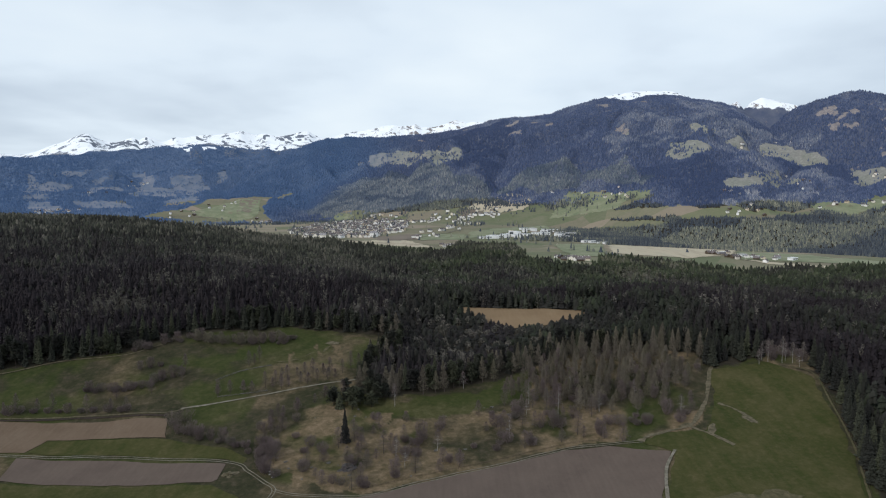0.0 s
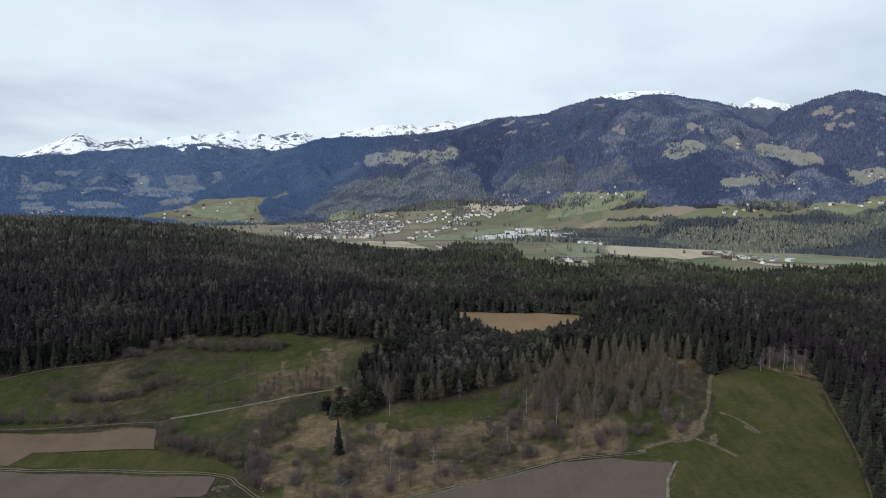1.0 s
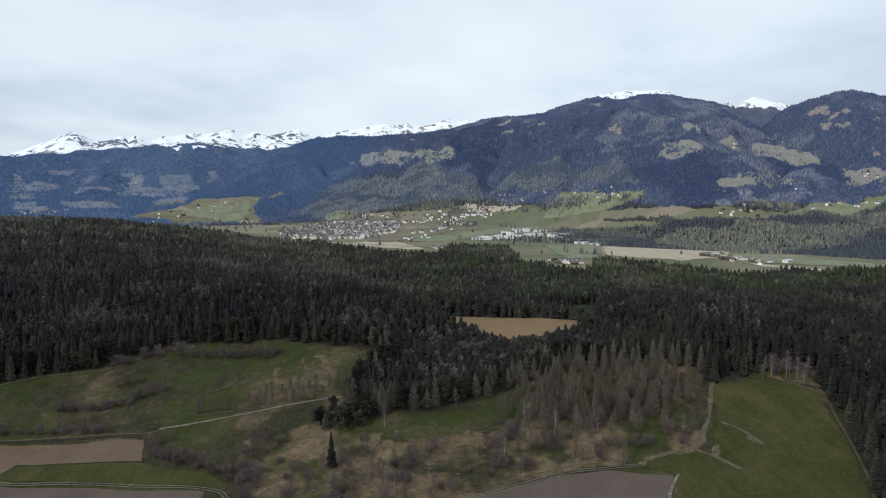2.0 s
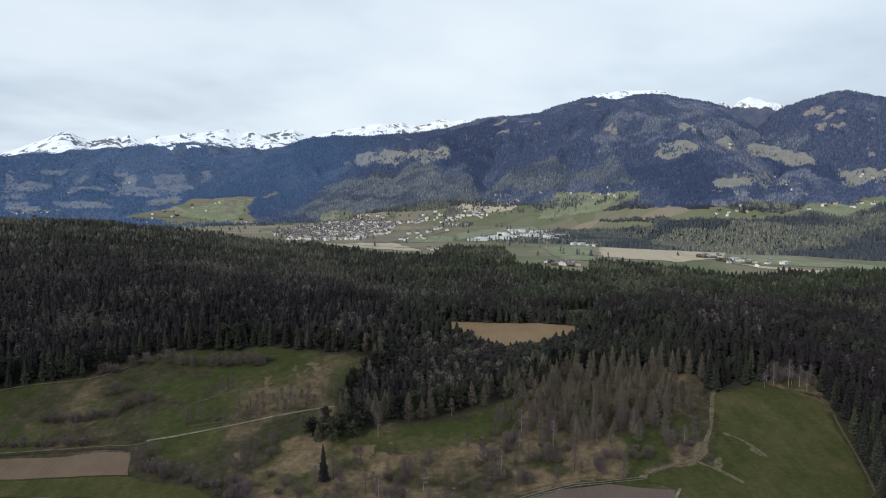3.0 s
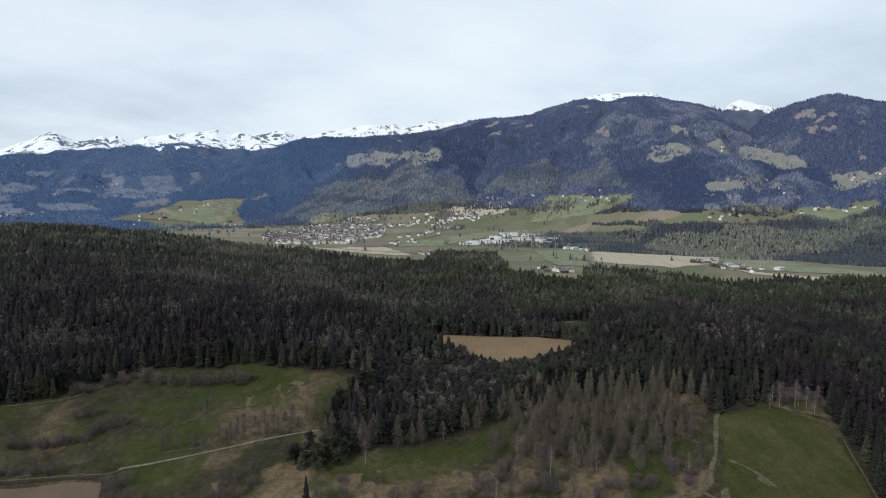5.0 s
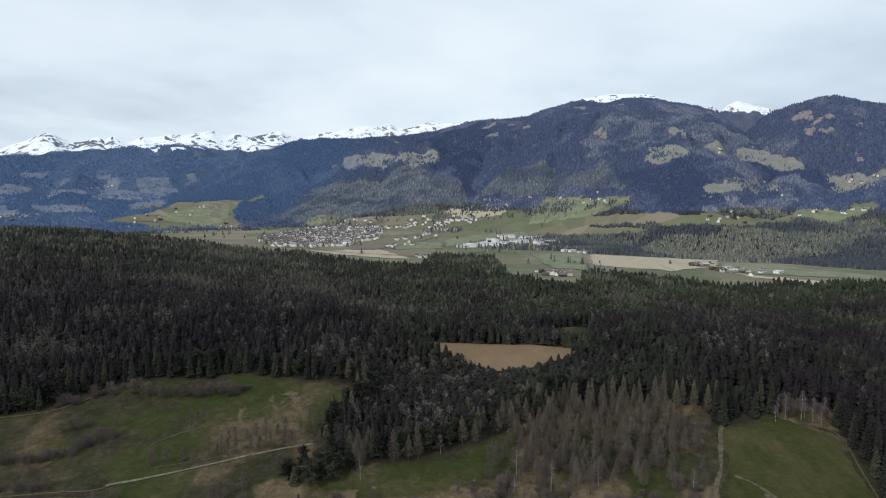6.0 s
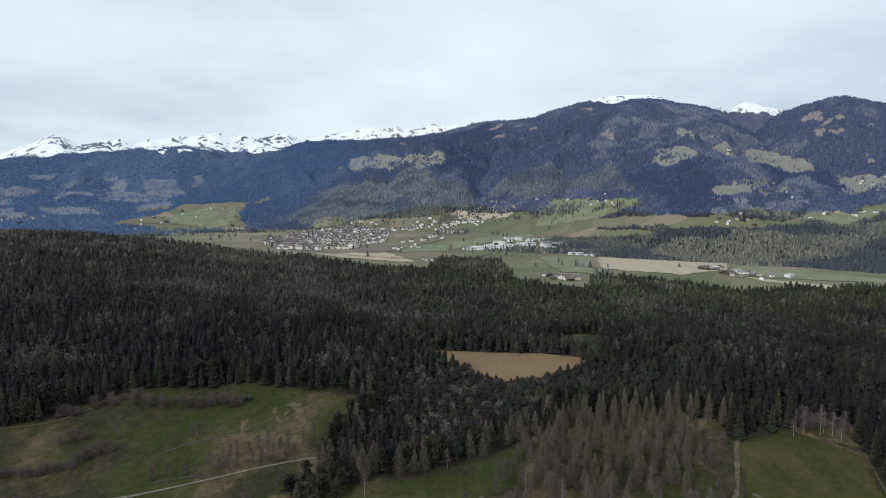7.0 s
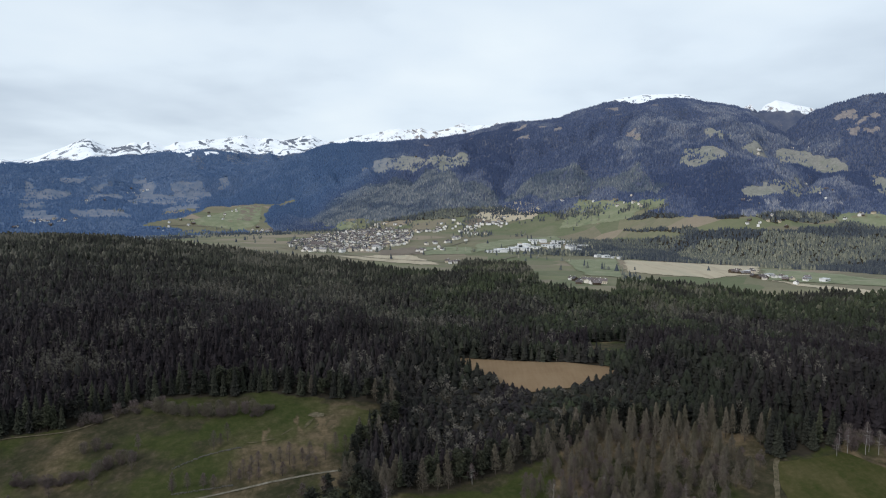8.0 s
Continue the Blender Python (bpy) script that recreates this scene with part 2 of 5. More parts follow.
LOAM = tilled("tilled_loam", (0.088, 0.061, 0.043), (0.120, 0.086, 0.060), (0.142, 0.106, 0.076), 1.6)
FAR_LOAM = plain("far_tilled_loam", 40, (0.13, 0.105, 0.085), (0.18, 0.15, 0.12))
GRASS = meadow_material()
DRY_GRASS = plain("dry_grass", 2.5, (0.036, 0.040, 0.015), (0.066, 0.058, 0.030), (0.105, 0.088, 0.050))
DARK_ROCK = plain("dark_crag", 1.5, (0.035, 0.032, 0.034), (0.095, 0.088, 0.088), bump=0.8)
TRACK = plain("gravel_track", 2.5, (0.075, 0.070, 0.048), (0.140, 0.126, 0.098), (0.205, 0.188, 0.155))
BARE = plain("worn_bare_ground", 2.2, (0.0361, 0.0360, 0.0148), (0.0738, 0.0632, 0.0390), (0.1082, 0.0912, 0.0601), (0.1394, 0.1192, 0.0827))
# soil darkened to hold the shadow at the foot of the hedge
HEDGE_SHADOW = plain("hedge_shadow_soil", 2.0, (0.018, 0.013, 0.011), (0.045, 0.033, 0.027))
STONE = plain("field_stone", 1.0, (0.055, 0.053, 0.048), (0.15, 0.142, 0.132))
PALE_STONE = plain("pale_stone", 1.0, (0.40, 0.40, 0.39), (0.62, 0.61, 0.60))
# far fields: base colours lightened to hold their sunlight and haze
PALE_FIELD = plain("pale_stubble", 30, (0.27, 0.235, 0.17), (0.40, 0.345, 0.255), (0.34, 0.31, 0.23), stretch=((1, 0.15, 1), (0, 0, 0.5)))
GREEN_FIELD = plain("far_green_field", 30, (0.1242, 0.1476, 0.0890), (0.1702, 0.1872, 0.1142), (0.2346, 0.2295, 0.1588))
WALL_TINTS = ((0.70, 0.68, 0.65), (0.86, 0.86, 0.86), (0.74, 0.68, 0.58), (0.84, 0.84, 0.83), (0.60, 0.50, 0.36), (0.86, 0.85, 0.83))
ROOF_TINTS = ((0.070, 0.066, 0.072), (0.120, 0.104, 0.102), (0.098, 0.096, 0.106), (0.165, 0.140, 0.136), (0.120, 0.100, 0.096), (0.300, 0.294, 0.304))
WALLS = varied("rendered_wall", *WALL_TINTS, grain=4, dirt=0.15)
ROOFS = varied("roof_tiles", *ROOF_TINTS, grain=3)
JOINED_WALLS = varied("village_wall", *WALL_TINTS, grain=4, dirt=0.15, joined=True)
JOINED_ROOFS = varied("village_roof", *ROOF_TINTS, grain=3, joined=True)
METAL_ROOF = varied("light_sheet_roof", (0.22, 0.23, 0.25), (0.62, 0.63, 0.64), (0.35, 0.36, 0.37), (0.80, 0.80, 0.80), rough=0.5, grain=12)
GLASS = plain("dark_window", 3, (0.03, 0.035, 0.04), (0.05, 0.055, 0.06), rough=0.15, bump=0, spec=0.5)
WOOD = varied("weathered_boards", (0.06, 0.045, 0.033), (0.11, 0.085, 0.062), grain=1.5)

# ---------------------------------------------------------------- lie of the land
def lattice(ix, iy, seed):
    h = (ix.astype(np.int64) * 374761393 + iy.astype(np.int64) * 668265263 + seed * 1442695041) & 0xFFFFFFFF
    h = ((h ^ (h >> 13)) * 1274126177) & 0xFFFFFFFF
    return ((h ^ (h >> 16)) & 0xFFFF) / 65535.0


def vnoise(x, y, size, seed=0):
    """Smooth value noise from -1 to 1 with bumps of that size in metres."""
    x, y = np.asarray(x, float) / size, np.asarray(y, float) / size
    ix, iy = np.floor(x), np.floor(y)
    fx, fy = x - ix, y - iy
    fx, fy = fx * fx * (3 - 2 * fx), fy * fy * (3 - 2 * fy)
    a, b = lattice(ix, iy, seed), lattice(ix + 1, iy, seed)
    c, d = lattice(ix, iy + 1, seed), lattice(ix + 1, iy + 1, seed)
    return 2 * (a + (b - a) * fx + (c - a) * fy + (a - b - c + d) * fx * fy) - 1


def fbm(x, y, size, octaves, seed=0):
    return sum(vnoise(x, y, size / 2 ** k, seed + k) * 0.55 ** k for k in range(octaves))


def ramp(v, a, b):
    t = np.clip((np.asarray(v, float) - a) / (b - a), 0, 1)
    return t * t * (3 - 2 * t)


def knots(az, text):
    """A smooth line through 'azimuth:value' knots."""
    pairs = [tuple(float(v) for v in k.split(":")) for k in text.split()]
    return np.interp(az, [p[0] for p in pairs], [p[1] for p in pairs])


# swells and hollows of the near land: rows from near to far, columns from west to east
SWELL_Y = (150, 300, 420, 540, 700, 950)
SWELL_X = (-420, -240, -80, 80, 240, 420)
SWELL = (
    (1.6, -5.9, -2.2, -5.3, -6.8, -2.9), (1.1, -26.4, -8.0, -9.9, -5.8, -3.1), (-1.7, -2.7, 2.8, -4.8, 16.0, -1.5),
    (-2.8, 19.2, 9.2, 6.6, 16.1, -7.1), (1.7, 5.1, -3.5, -3.8, -4.1, -6.7), (4.8, -4.3, -4.8, 5.5, 10.5, -21.0),
)
# each mountain side: foot distance and height, shelf, crest, by azimuth; gullies, roughness; whether it carries the high snow
RIDGES = (
    ("-22:2600 -12:2550 -7:2330 0:2180 7:2140 12:2080 20:1800 28:1650 45:1600", "-22:60 -12:45 0:55 12:60 20:40 28:10 45:0",
     "-22:3000 -12:3000 -7:3320 -2:3150 2:2880 7:2750 14:2800 20:2385 23:2560 28:2300 33:2150 45:2150", "-22:90 -14:140 -12:170 -7:305 -2:335 2:305 7:300 14:380 20:300 23:372 26:270 28:200 33:125 45:120",
     "-22:3300 -14:3450 -7:3650 0:3750 7:3400 12:3450 15:3680 20:3700 26:3600 33:3300 40:3200",
     "-22.2:54 -20.4:113 -18.6:202 -16.7:278 -14.8:334 -12.9:383 -10.5:433 -8:448 -5.5:464 -3:471 0.1:492 2.1:515 4.7:541 7.2:542 9.7:560 12.1:606 14.6:672 15.3:695 16.9:701 19.9:694 20.6:681 21.5:652 23.7:615 25.5:560 27.2:474 28.9:401 30.9:311 34:166", 95, 7, 0),
    ("-60:3000 -25:3150 20:3400", "-60:40 20:60", "-60:3600 20:3700", "-60:150 20:250", "-60:4500 20:4500",
     "-60:380 -45:400 -33.7:362 -32.8:391 -31.9:427 -31:457 -30.4:486 -29.8:501 -29.3:510 -28.9:491 -28.2:466 -27.6:458 -26.8:478 -26.2:490 -25.8:474 -25.2:500 -24.7:491 -24.1:475 -23.6:483 -23.1:510 -22.4:505 -21.8:514 -20.3:522 -19.4:535 -18.7:555 -17.8:561 -17.1:541 -16.4:535 -15.7:548 "
     "-14.8:538 -13.8:548 -12.9:561 -12.1:570 -11.4:536 -10.7:522 -10:531 -9:556 -8:565 -7:581 -5.5:614 -4.5:627 -3.5:616 -2.5:632 -1.9:609 -0.9:610 0.1:633 1.1:665 2.1:641 2.9:653 3.7:645 4.4:668 7.2:600 20:500", 90, 6, 1),
    ("-60:3000 -20:3120 10:3100", "-60:40 10:40", "-60:3450 10:3500", "-60:130 10:160", "-60:4000 10:4000",
     "-60:330 -45:325 -33.7:322 -31.6:336 -29:350 -28.2:344 -26.6:377 -25.4:392 -24.1:407 -22:419 -20.7:421 -18.7:408 -17.6:380 -15.8:354 -13.9:312 -10:245 -5.6:140", 25, 5, 0),
    ("18:2600 45:2000", "18:60 45:60", "18:2900 45:2500", "18:120 28:190 45:170", "20:3400 28:3350 34:3300 45:3200",
     "24:169 26:352 27.6:447 28.4:497 29.4:534 30.7:563 32.6:575 33.7:576 34.7:562 36:534 45:474 60:300", 110, 8, 0),
    ("18:3000 45:3000", "18:60 45:60", "18:3400 45:3400", "18:250 45:250", "18:3860 45:3860",
     "18:150 21.6:462 23.3:615 24.3:624 25:643 25.5:601 26.1:642 26.8:660 28.3:620 29.3:604 30.4:529 32:377 40:150", 30, 8, 1),
)


def sheet(az, r, foot, shelf, crest, back=0.35):
    """One mountain side: foot, shelf and crest each give (distance, height) along an azimuth."""
    (r0, z0), (r1, z1), (r2, z2) = foot, shelf, crest
    low = np.where(r < r0, z0 - 0.45 * (r0 - r), z0 + (z1 - z0) * (r - r0) / (r1 - r0))
    high = z1 + (z2 - z1) * (r - r1) / (r2 - r1)
    return np.where(r < r1, low, np.where(r < r2, high, z2 - back * (r - r2)))


# single deep ravines: azimuth, half width in degrees, from and to which distance, depth
RAVINES = ((4.6, 2.0, 2250, 3400, 45), (-12.3, 1.4, 2550, 3200, 45), (12.4, 0.9, 2150, 2900, 35), (26.6, 1.2, 2300, 3200, 50), (-26.0, 1.5, 3150, 3800, 40))


def ravine_depth(az, r):
    """Gullies that run down the slopes: 0 in their beds, up to about 1 on the ribs between."""
    bend = 3.0 * vnoise(az * 40, r, 500, 19)
    return np.abs(fbm(az * 52 + 40 * bend, r * 0.28, 330, 4, 11)) - 0.35


def mountain(az, r, x, y):
    """Height of the mountain sides and the mask of the high snow range."""
    gully = ravine_depth(az, r)
    rough = fbm(x, y, 90, 4, 23)
    out, snowy = np.full(np.shape(r), -200.0), np.zeros(np.shape(r))
    for foot_r, foot_z, shelf_r, shelf_z, crest_r, crest_z, carve, tooth, snow in RIDGES:
        f = (knots(az, foot_r), knots(az, foot_z))
        s = (knots(az, shelf_r), knots(az, shelf_z))
        c = (knots(az, crest_r), knots(az, crest_z))
        z = sheet(az, r, f, s, c)
        up = ramp(r, f[0] + 120, f[0] + 900) * (1 - ramp(r, c[0] - 500, c[0] - 120))
        z = z + carve * gully * up + tooth * rough * ramp(r, f[0], f[0] + 300)
        for a0, wide, r0, r1, deep in RAVINES:
            z = z - deep * np.exp(-((az - a0 - 0.4 * rough) / wide) ** 2) * ramp(r, r0, r0 + 250) * (1 - ramp(r, r1 - 400, r1))
        snowy = np.where(z > out, snow, snowy)
        out = np.maximum(out, z)
    return out, snowy


def height(x, y):
    x, y = np.asarray(x, float), np.asarray(y, float)
    az, r = np.degrees(np.arctan2(x, y - 32)), np.hypot(x, y - 32)
    z = 14 + 66 * np.exp(-(((x + 720) / 300) ** 2 + ((y - 980) / 360) ** 2) / 2)
    for cy, line in zip(SWELL_Y, SWELL):
        for cx, a in zip(SWELL_X, line):
            z = z + a * np.exp(-((x - cx) ** 2 + (y - cy) ** 2) / 28800)
    z = z + 1.1 * fbm(x, y, 60, 3, 5) * ramp(r, 100, 300)
    far = ramp(y, 1150, 1500)
    z = z - far * 0.03 * np.clip(x - 250, 0, 900) + far * 20 * np.exp(-(((x + 100) / 500) ** 2 + ((y - 2150) / 300) ** 2) / 2)
    m, _ = mountain(az, r, x, y)
    d = m - z
    return np.where(d > 14, m, np.where(d < -14, z, z + (d + 14) ** 2 / 56))
# ---- end of the land


# ---------------------------------------------------------------- cover of the land
def inside(x, y, corners):
    """Which places lie inside a polygon of the plan."""
    x, y = np.asarray(x, float), np.asarray(y, float)
    hit = np.zeros(np.shape(x), bool)
    for (x0, y0), (x1, y1) in zip(corners, corners[1:] + corners[:1]):
        if y0 != y1:
            hit ^= ((y0 > y) != (y1 > y)) & (x < (x1 - x0) * (y - y0) / (y1 - y0) + x0)
    return hit


def ragged(x, y, corners, amount, size=30.0):
    """The same with an uneven outline."""
    return inside(x + amount * fbm(x, y, size, 3, 41), y + amount * fbm(x, y, size, 3, 57), corners)


FOREST_EDGE = [(-900, 330), (-420, 385), (-295, 411), (-259, 431), (-223, 441), (-202, 456), (-165, 469), (-115, 476), (-80, 474), (-44, 468), (-38, 442),
               (-55, 417), (-59, 388), (-47, 377), (-12, 381), (6, 389), (31, 397), (59, 412), (83, 425), (157, 424), (168, 416), (174, 392), (186, 391),
               (202, 397), (218, 384), (227, 368), (216, 334), (209, 312), (202, 293), (193, 274), (185, 257), (172, 225), (170, 190), (220, 60)]
FOREST_FAR = [(900, 60), (900, 800), (640, 905), (561, 985), (478, 993), (407, 1038), (311, 1030), (250, 985), (214, 870), (156, 890), (124, 930),
              (141, 1207), (24, 1262), (2, 1095), (-54, 1090), (-209, 1200), (-305, 1210), (-381, 1215), (-471, 1190), (-560, 1180), (-900, 1150)]
FOREST = FOREST_EDGE + FOREST_FAR
BROWN_FIELD = [(2, 563), (47, 552), (89, 541), (121, 524), (125, 513), (105, 500), (83, 490), (56, 486), (38, 500), (4, 530)]
SMALL_GLADE = [(122, 642), (160, 630), (152, 590), (130, 552), (116, 558)]
GLADE_EAST = [(316, 572), (334, 562), (316, 514), (298, 518)]
TOP_GLADE = [(201, 388), (205, 397), (212, 407), (228, 404), (236, 394), (224, 374)]
VALLEY_WOOD = [(300, 1560), (403, 1500), (504, 1448), (646, 1415), (720, 1300), (770, 1190), (840, 1120), (1100, 900), (1500, 1100), (1450, 1560), (1108, 1640), (955, 1600), (788, 1615), (673, 1695), (583, 1790), (400, 1990), (330, 1800)]
KNOLL = [(-103, 330), (-98, 358), (-77, 372), (-58, 385), (-47, 358), (5, 352), (54, 378), (76, 430), (116, 430), (176, 420), (168, 393), (146, 335), (106, 319), (64, 318), (4, 295), (-35, 281), (-77, 289)]
STREAKED_SLOPE = [(-112, 424), (-104, 442), (-92, 456), (-72, 452), (-62, 436), (-72, 424), (-95, 418)]
UPPER_MEADOW = [(-150, 432), (-112, 468), (-48, 462), (-42, 440), (-58, 416), (-100, 420)]
HOLLOW = [(-36, 352), (-12, 378), (24, 390), (58, 396), (54, 374), (25, 360), (-1, 349)]
CLEARINGS = [
    [(-427, 3197), (-392, 3334), (-174, 3391), (-106, 3134), (-39, 3288), (102, 3128), (88, 2855), (-33, 2779), (-143, 3040), (-276, 3186)],
    [(357, 2150), (430, 2230), (467, 2315), (512, 2289), (507, 2222), (570, 2123), (660, 2022), (651, 1966), (580, 1995), (525, 2021), (424, 2100)],
    [(376, 2094), (525, 2021), (694, 1802), (868, 1729), (1020, 1722), (982, 1670), (819, 1692), (665, 1768), (440, 2042)],
    [(823, 2310), (889, 2322), (917, 2262), (923, 2204), (851, 2147), (815, 2175), (803, 2223)],
    [(1057, 2395), (1370, 2689), (1436, 2590), (1505, 2470), (1518, 2418), (1437, 2505), (1336, 2529), (1160, 2404)],
    [(885, 1962), (952, 1971), (1077, 2058), (1144, 2110), (1076, 1892), (1037, 1963), (869, 1905)],
    [(1506, 2345), (1590, 2193), (1296, 1790), (1315, 1878), (1306, 1992)],
    [(1037, 1757), (1076, 1738), (1131, 1703), (1212, 1730), (1251, 1726), (1210, 1669), (1134, 1662), (1062, 1619), (1040, 1654), (1011, 1707)],
    [(958, 2450), (1117, 2585), (963, 2302), (953, 2408)],
    [(784, 2839), (809, 2754), (736, 2584)],
    [(-1845, 2793), (-1754, 2758), (-1666, 2831), (-1621, 2693), (-1560, 2452), (-1584, 2393)],
    [(-1614, 2914), (-1571, 2953), (-1541, 2966), (-1580, 2874)],
    [(-1649, 3339), (-1591, 3371), (-1412, 3076), (-1345, 2900), (-1275, 2603), (-1376, 2760), (-1439, 3019)],
    [(-1326, 3063), (-1220, 3135), (-1182, 3068), (-1129, 3069), (-1113, 2760), (-1169, 2781)],
    [(-1146, 3195), (-1102, 3228), (-1079, 3174), (-1103, 3108)],
    [(-1598, 2815), (-1507, 2898), (-1476, 2861), (-1440, 2559)],
    [(-1441, 2447), (-1280, 2524), (-1220, 2445), (-1371, 2378)],
    [(-1573, 2377), (-1520, 2420), (-1412, 2311), (-1480, 2234)],
    [(-1380, 2977), (-1255, 2986), (-1162, 2718), (-1284, 2742)],
    [(-1179, 2704), (-1056, 2802), (-1044, 2589), (-1121, 2510)],
    [(-1770, 2906), (-1676, 2959), (-1672, 2907), (-1737, 2871)],
]
SCREES = [
    [(765, 2913), (825, 2768), (803, 2716), (706, 2558)],
    [(1747, 2568), (1756, 2537), (1684, 2412), (1617, 2296), (1601, 2311), (1673, 2446)],
    [(1635, 2737), (1725, 2688), (1676, 2571), (1578, 2559)],
]
WEST_SLOPE = [(-1220, 2250), (-1120, 2560), (-900, 2860), (-700, 3060), (-600, 2960), (-620, 2200)]
WEST_MEADOW = [(-1125, 2334), (-1028, 2496), (-1003, 2662), (-880, 2750), (-728, 2963), (-698, 2946), (-765, 2812), (-729, 2570), (-712, 2431)]


def polar(x, y):
    return np.degrees(np.arctan2(x, y - 32)), np.hypot(x, y - 32)


def far_forest(x, y, z):
    """Where the mountain sides carry trees."""
    az, r = polar(x, y)
    foot = knots(az, "-60:2350 -30:2420 -24:2480 -18:2650 -14:2420 -12:2330 -9:2480 -5:2330 0:2230 6:2230 9:2200 12:2080 20:1800 28:1650 45:1600")
    wood = r > foot + 40 * vnoise(x, y, 120, 3)
    past_x, past_y = x * (1 + 16 / r), 32 + (y - 32) * (1 + 16 / r)
    for c in CLEARINGS:
        wood &= ~(ragged(x, y, c, 18, 70) | ragged(past_x, past_y, c, 18, 70))
    wood &= ~ragged(x, y, WEST_MEADOW, 12, 90)
    return wood | ragged(x, y, VALLEY_WOOD, 10, 60)


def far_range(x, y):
    """0 on the near mountain, 1 on the range at the head of the valley, where bluish haze is put into the colours."""
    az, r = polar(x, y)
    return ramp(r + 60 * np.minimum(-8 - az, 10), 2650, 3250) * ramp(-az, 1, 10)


def low_foot(x, y, z):
    """The lowest woods at the foot of the mountain."""
    return (z < 100 + 14 * vnoise(x, y, 90, 51)) & (np.hypot(x, y - 32) < 2350)


def snow_cover(x, y, z):
    az, r = polar(x, y)
    _, high = mountain(az, r, x, y)
    broken = 45 * fbm(x, y, 160, 5, 71)
    veins = ramp(np.abs(fbm(az * 60, r * 0.6 + az * 25, 110, 4, 73)) + 0.22 * vnoise(x, y, 26, 77), 0.03, 0.11)
    west = high * ramp(z + broken * 0.5 - knots(az, "-34:320 -30:365 -25:395 -12:415 -8:470 5:560"), -18, 22) * (az < 15) * np.maximum(veins, ramp(vnoise(x, y, 190, 79), 0.25, 0.6)) * (0.74 + 0.2 * vnoise(x, y, 55, 80))
    dusting = (az < -14) * (r > 3600) * (1 - high) * ramp(z + broken * 1.6 - 30 * np.abs(fbm(x, y, 60, 3, 78)) - 418, 0, 20)
    peak = high * ramp(z + broken * 0.6, 560, 615) * (az > 15)
    top = (az > 13.3) * (az < 21.6) * (r > 3300) * ramp(z + broken * 0.45 - 2.2 * np.abs(az - 17.5), 634, 654) * ramp(np.abs(fbm(x, y, 50, 3, 76)), 0.02, 0.14)
    return np.maximum.reduce([west, dusting, peak, top])


def link_mesh(name, verts, faces, material, attrs=None, smooth=False):
    """A mesh object out of arrays, with float attributes on its points."""
    me = bpy.data.meshes.new(name)
    verts, faces = np.asarray(verts, np.float32), np.asarray(faces, np.int32)
    k = faces.shape[1]
    me.vertices.add(len(verts))
    me.vertices.foreach_set("co", verts.ravel())
    me.loops.add(faces.size)
    me.loops.foreach_set("vertex_index", faces.ravel())
    me.polygons.add(len(faces))
    me.polygons.foreach_set("loop_start", np.arange(0, faces.size, k, dtype=np.int32))
    me.polygons.foreach_set("use_smooth", np.full(len(faces), smooth))
    for key, values in (attrs or {}).items():
        me.attributes.new(key, "FLOAT", "POINT").data.foreach_set("value", np.asarray(values, np.float32))
    me.materials.append(material)
    me.update(calc_edges=True)
    return new(name, me)


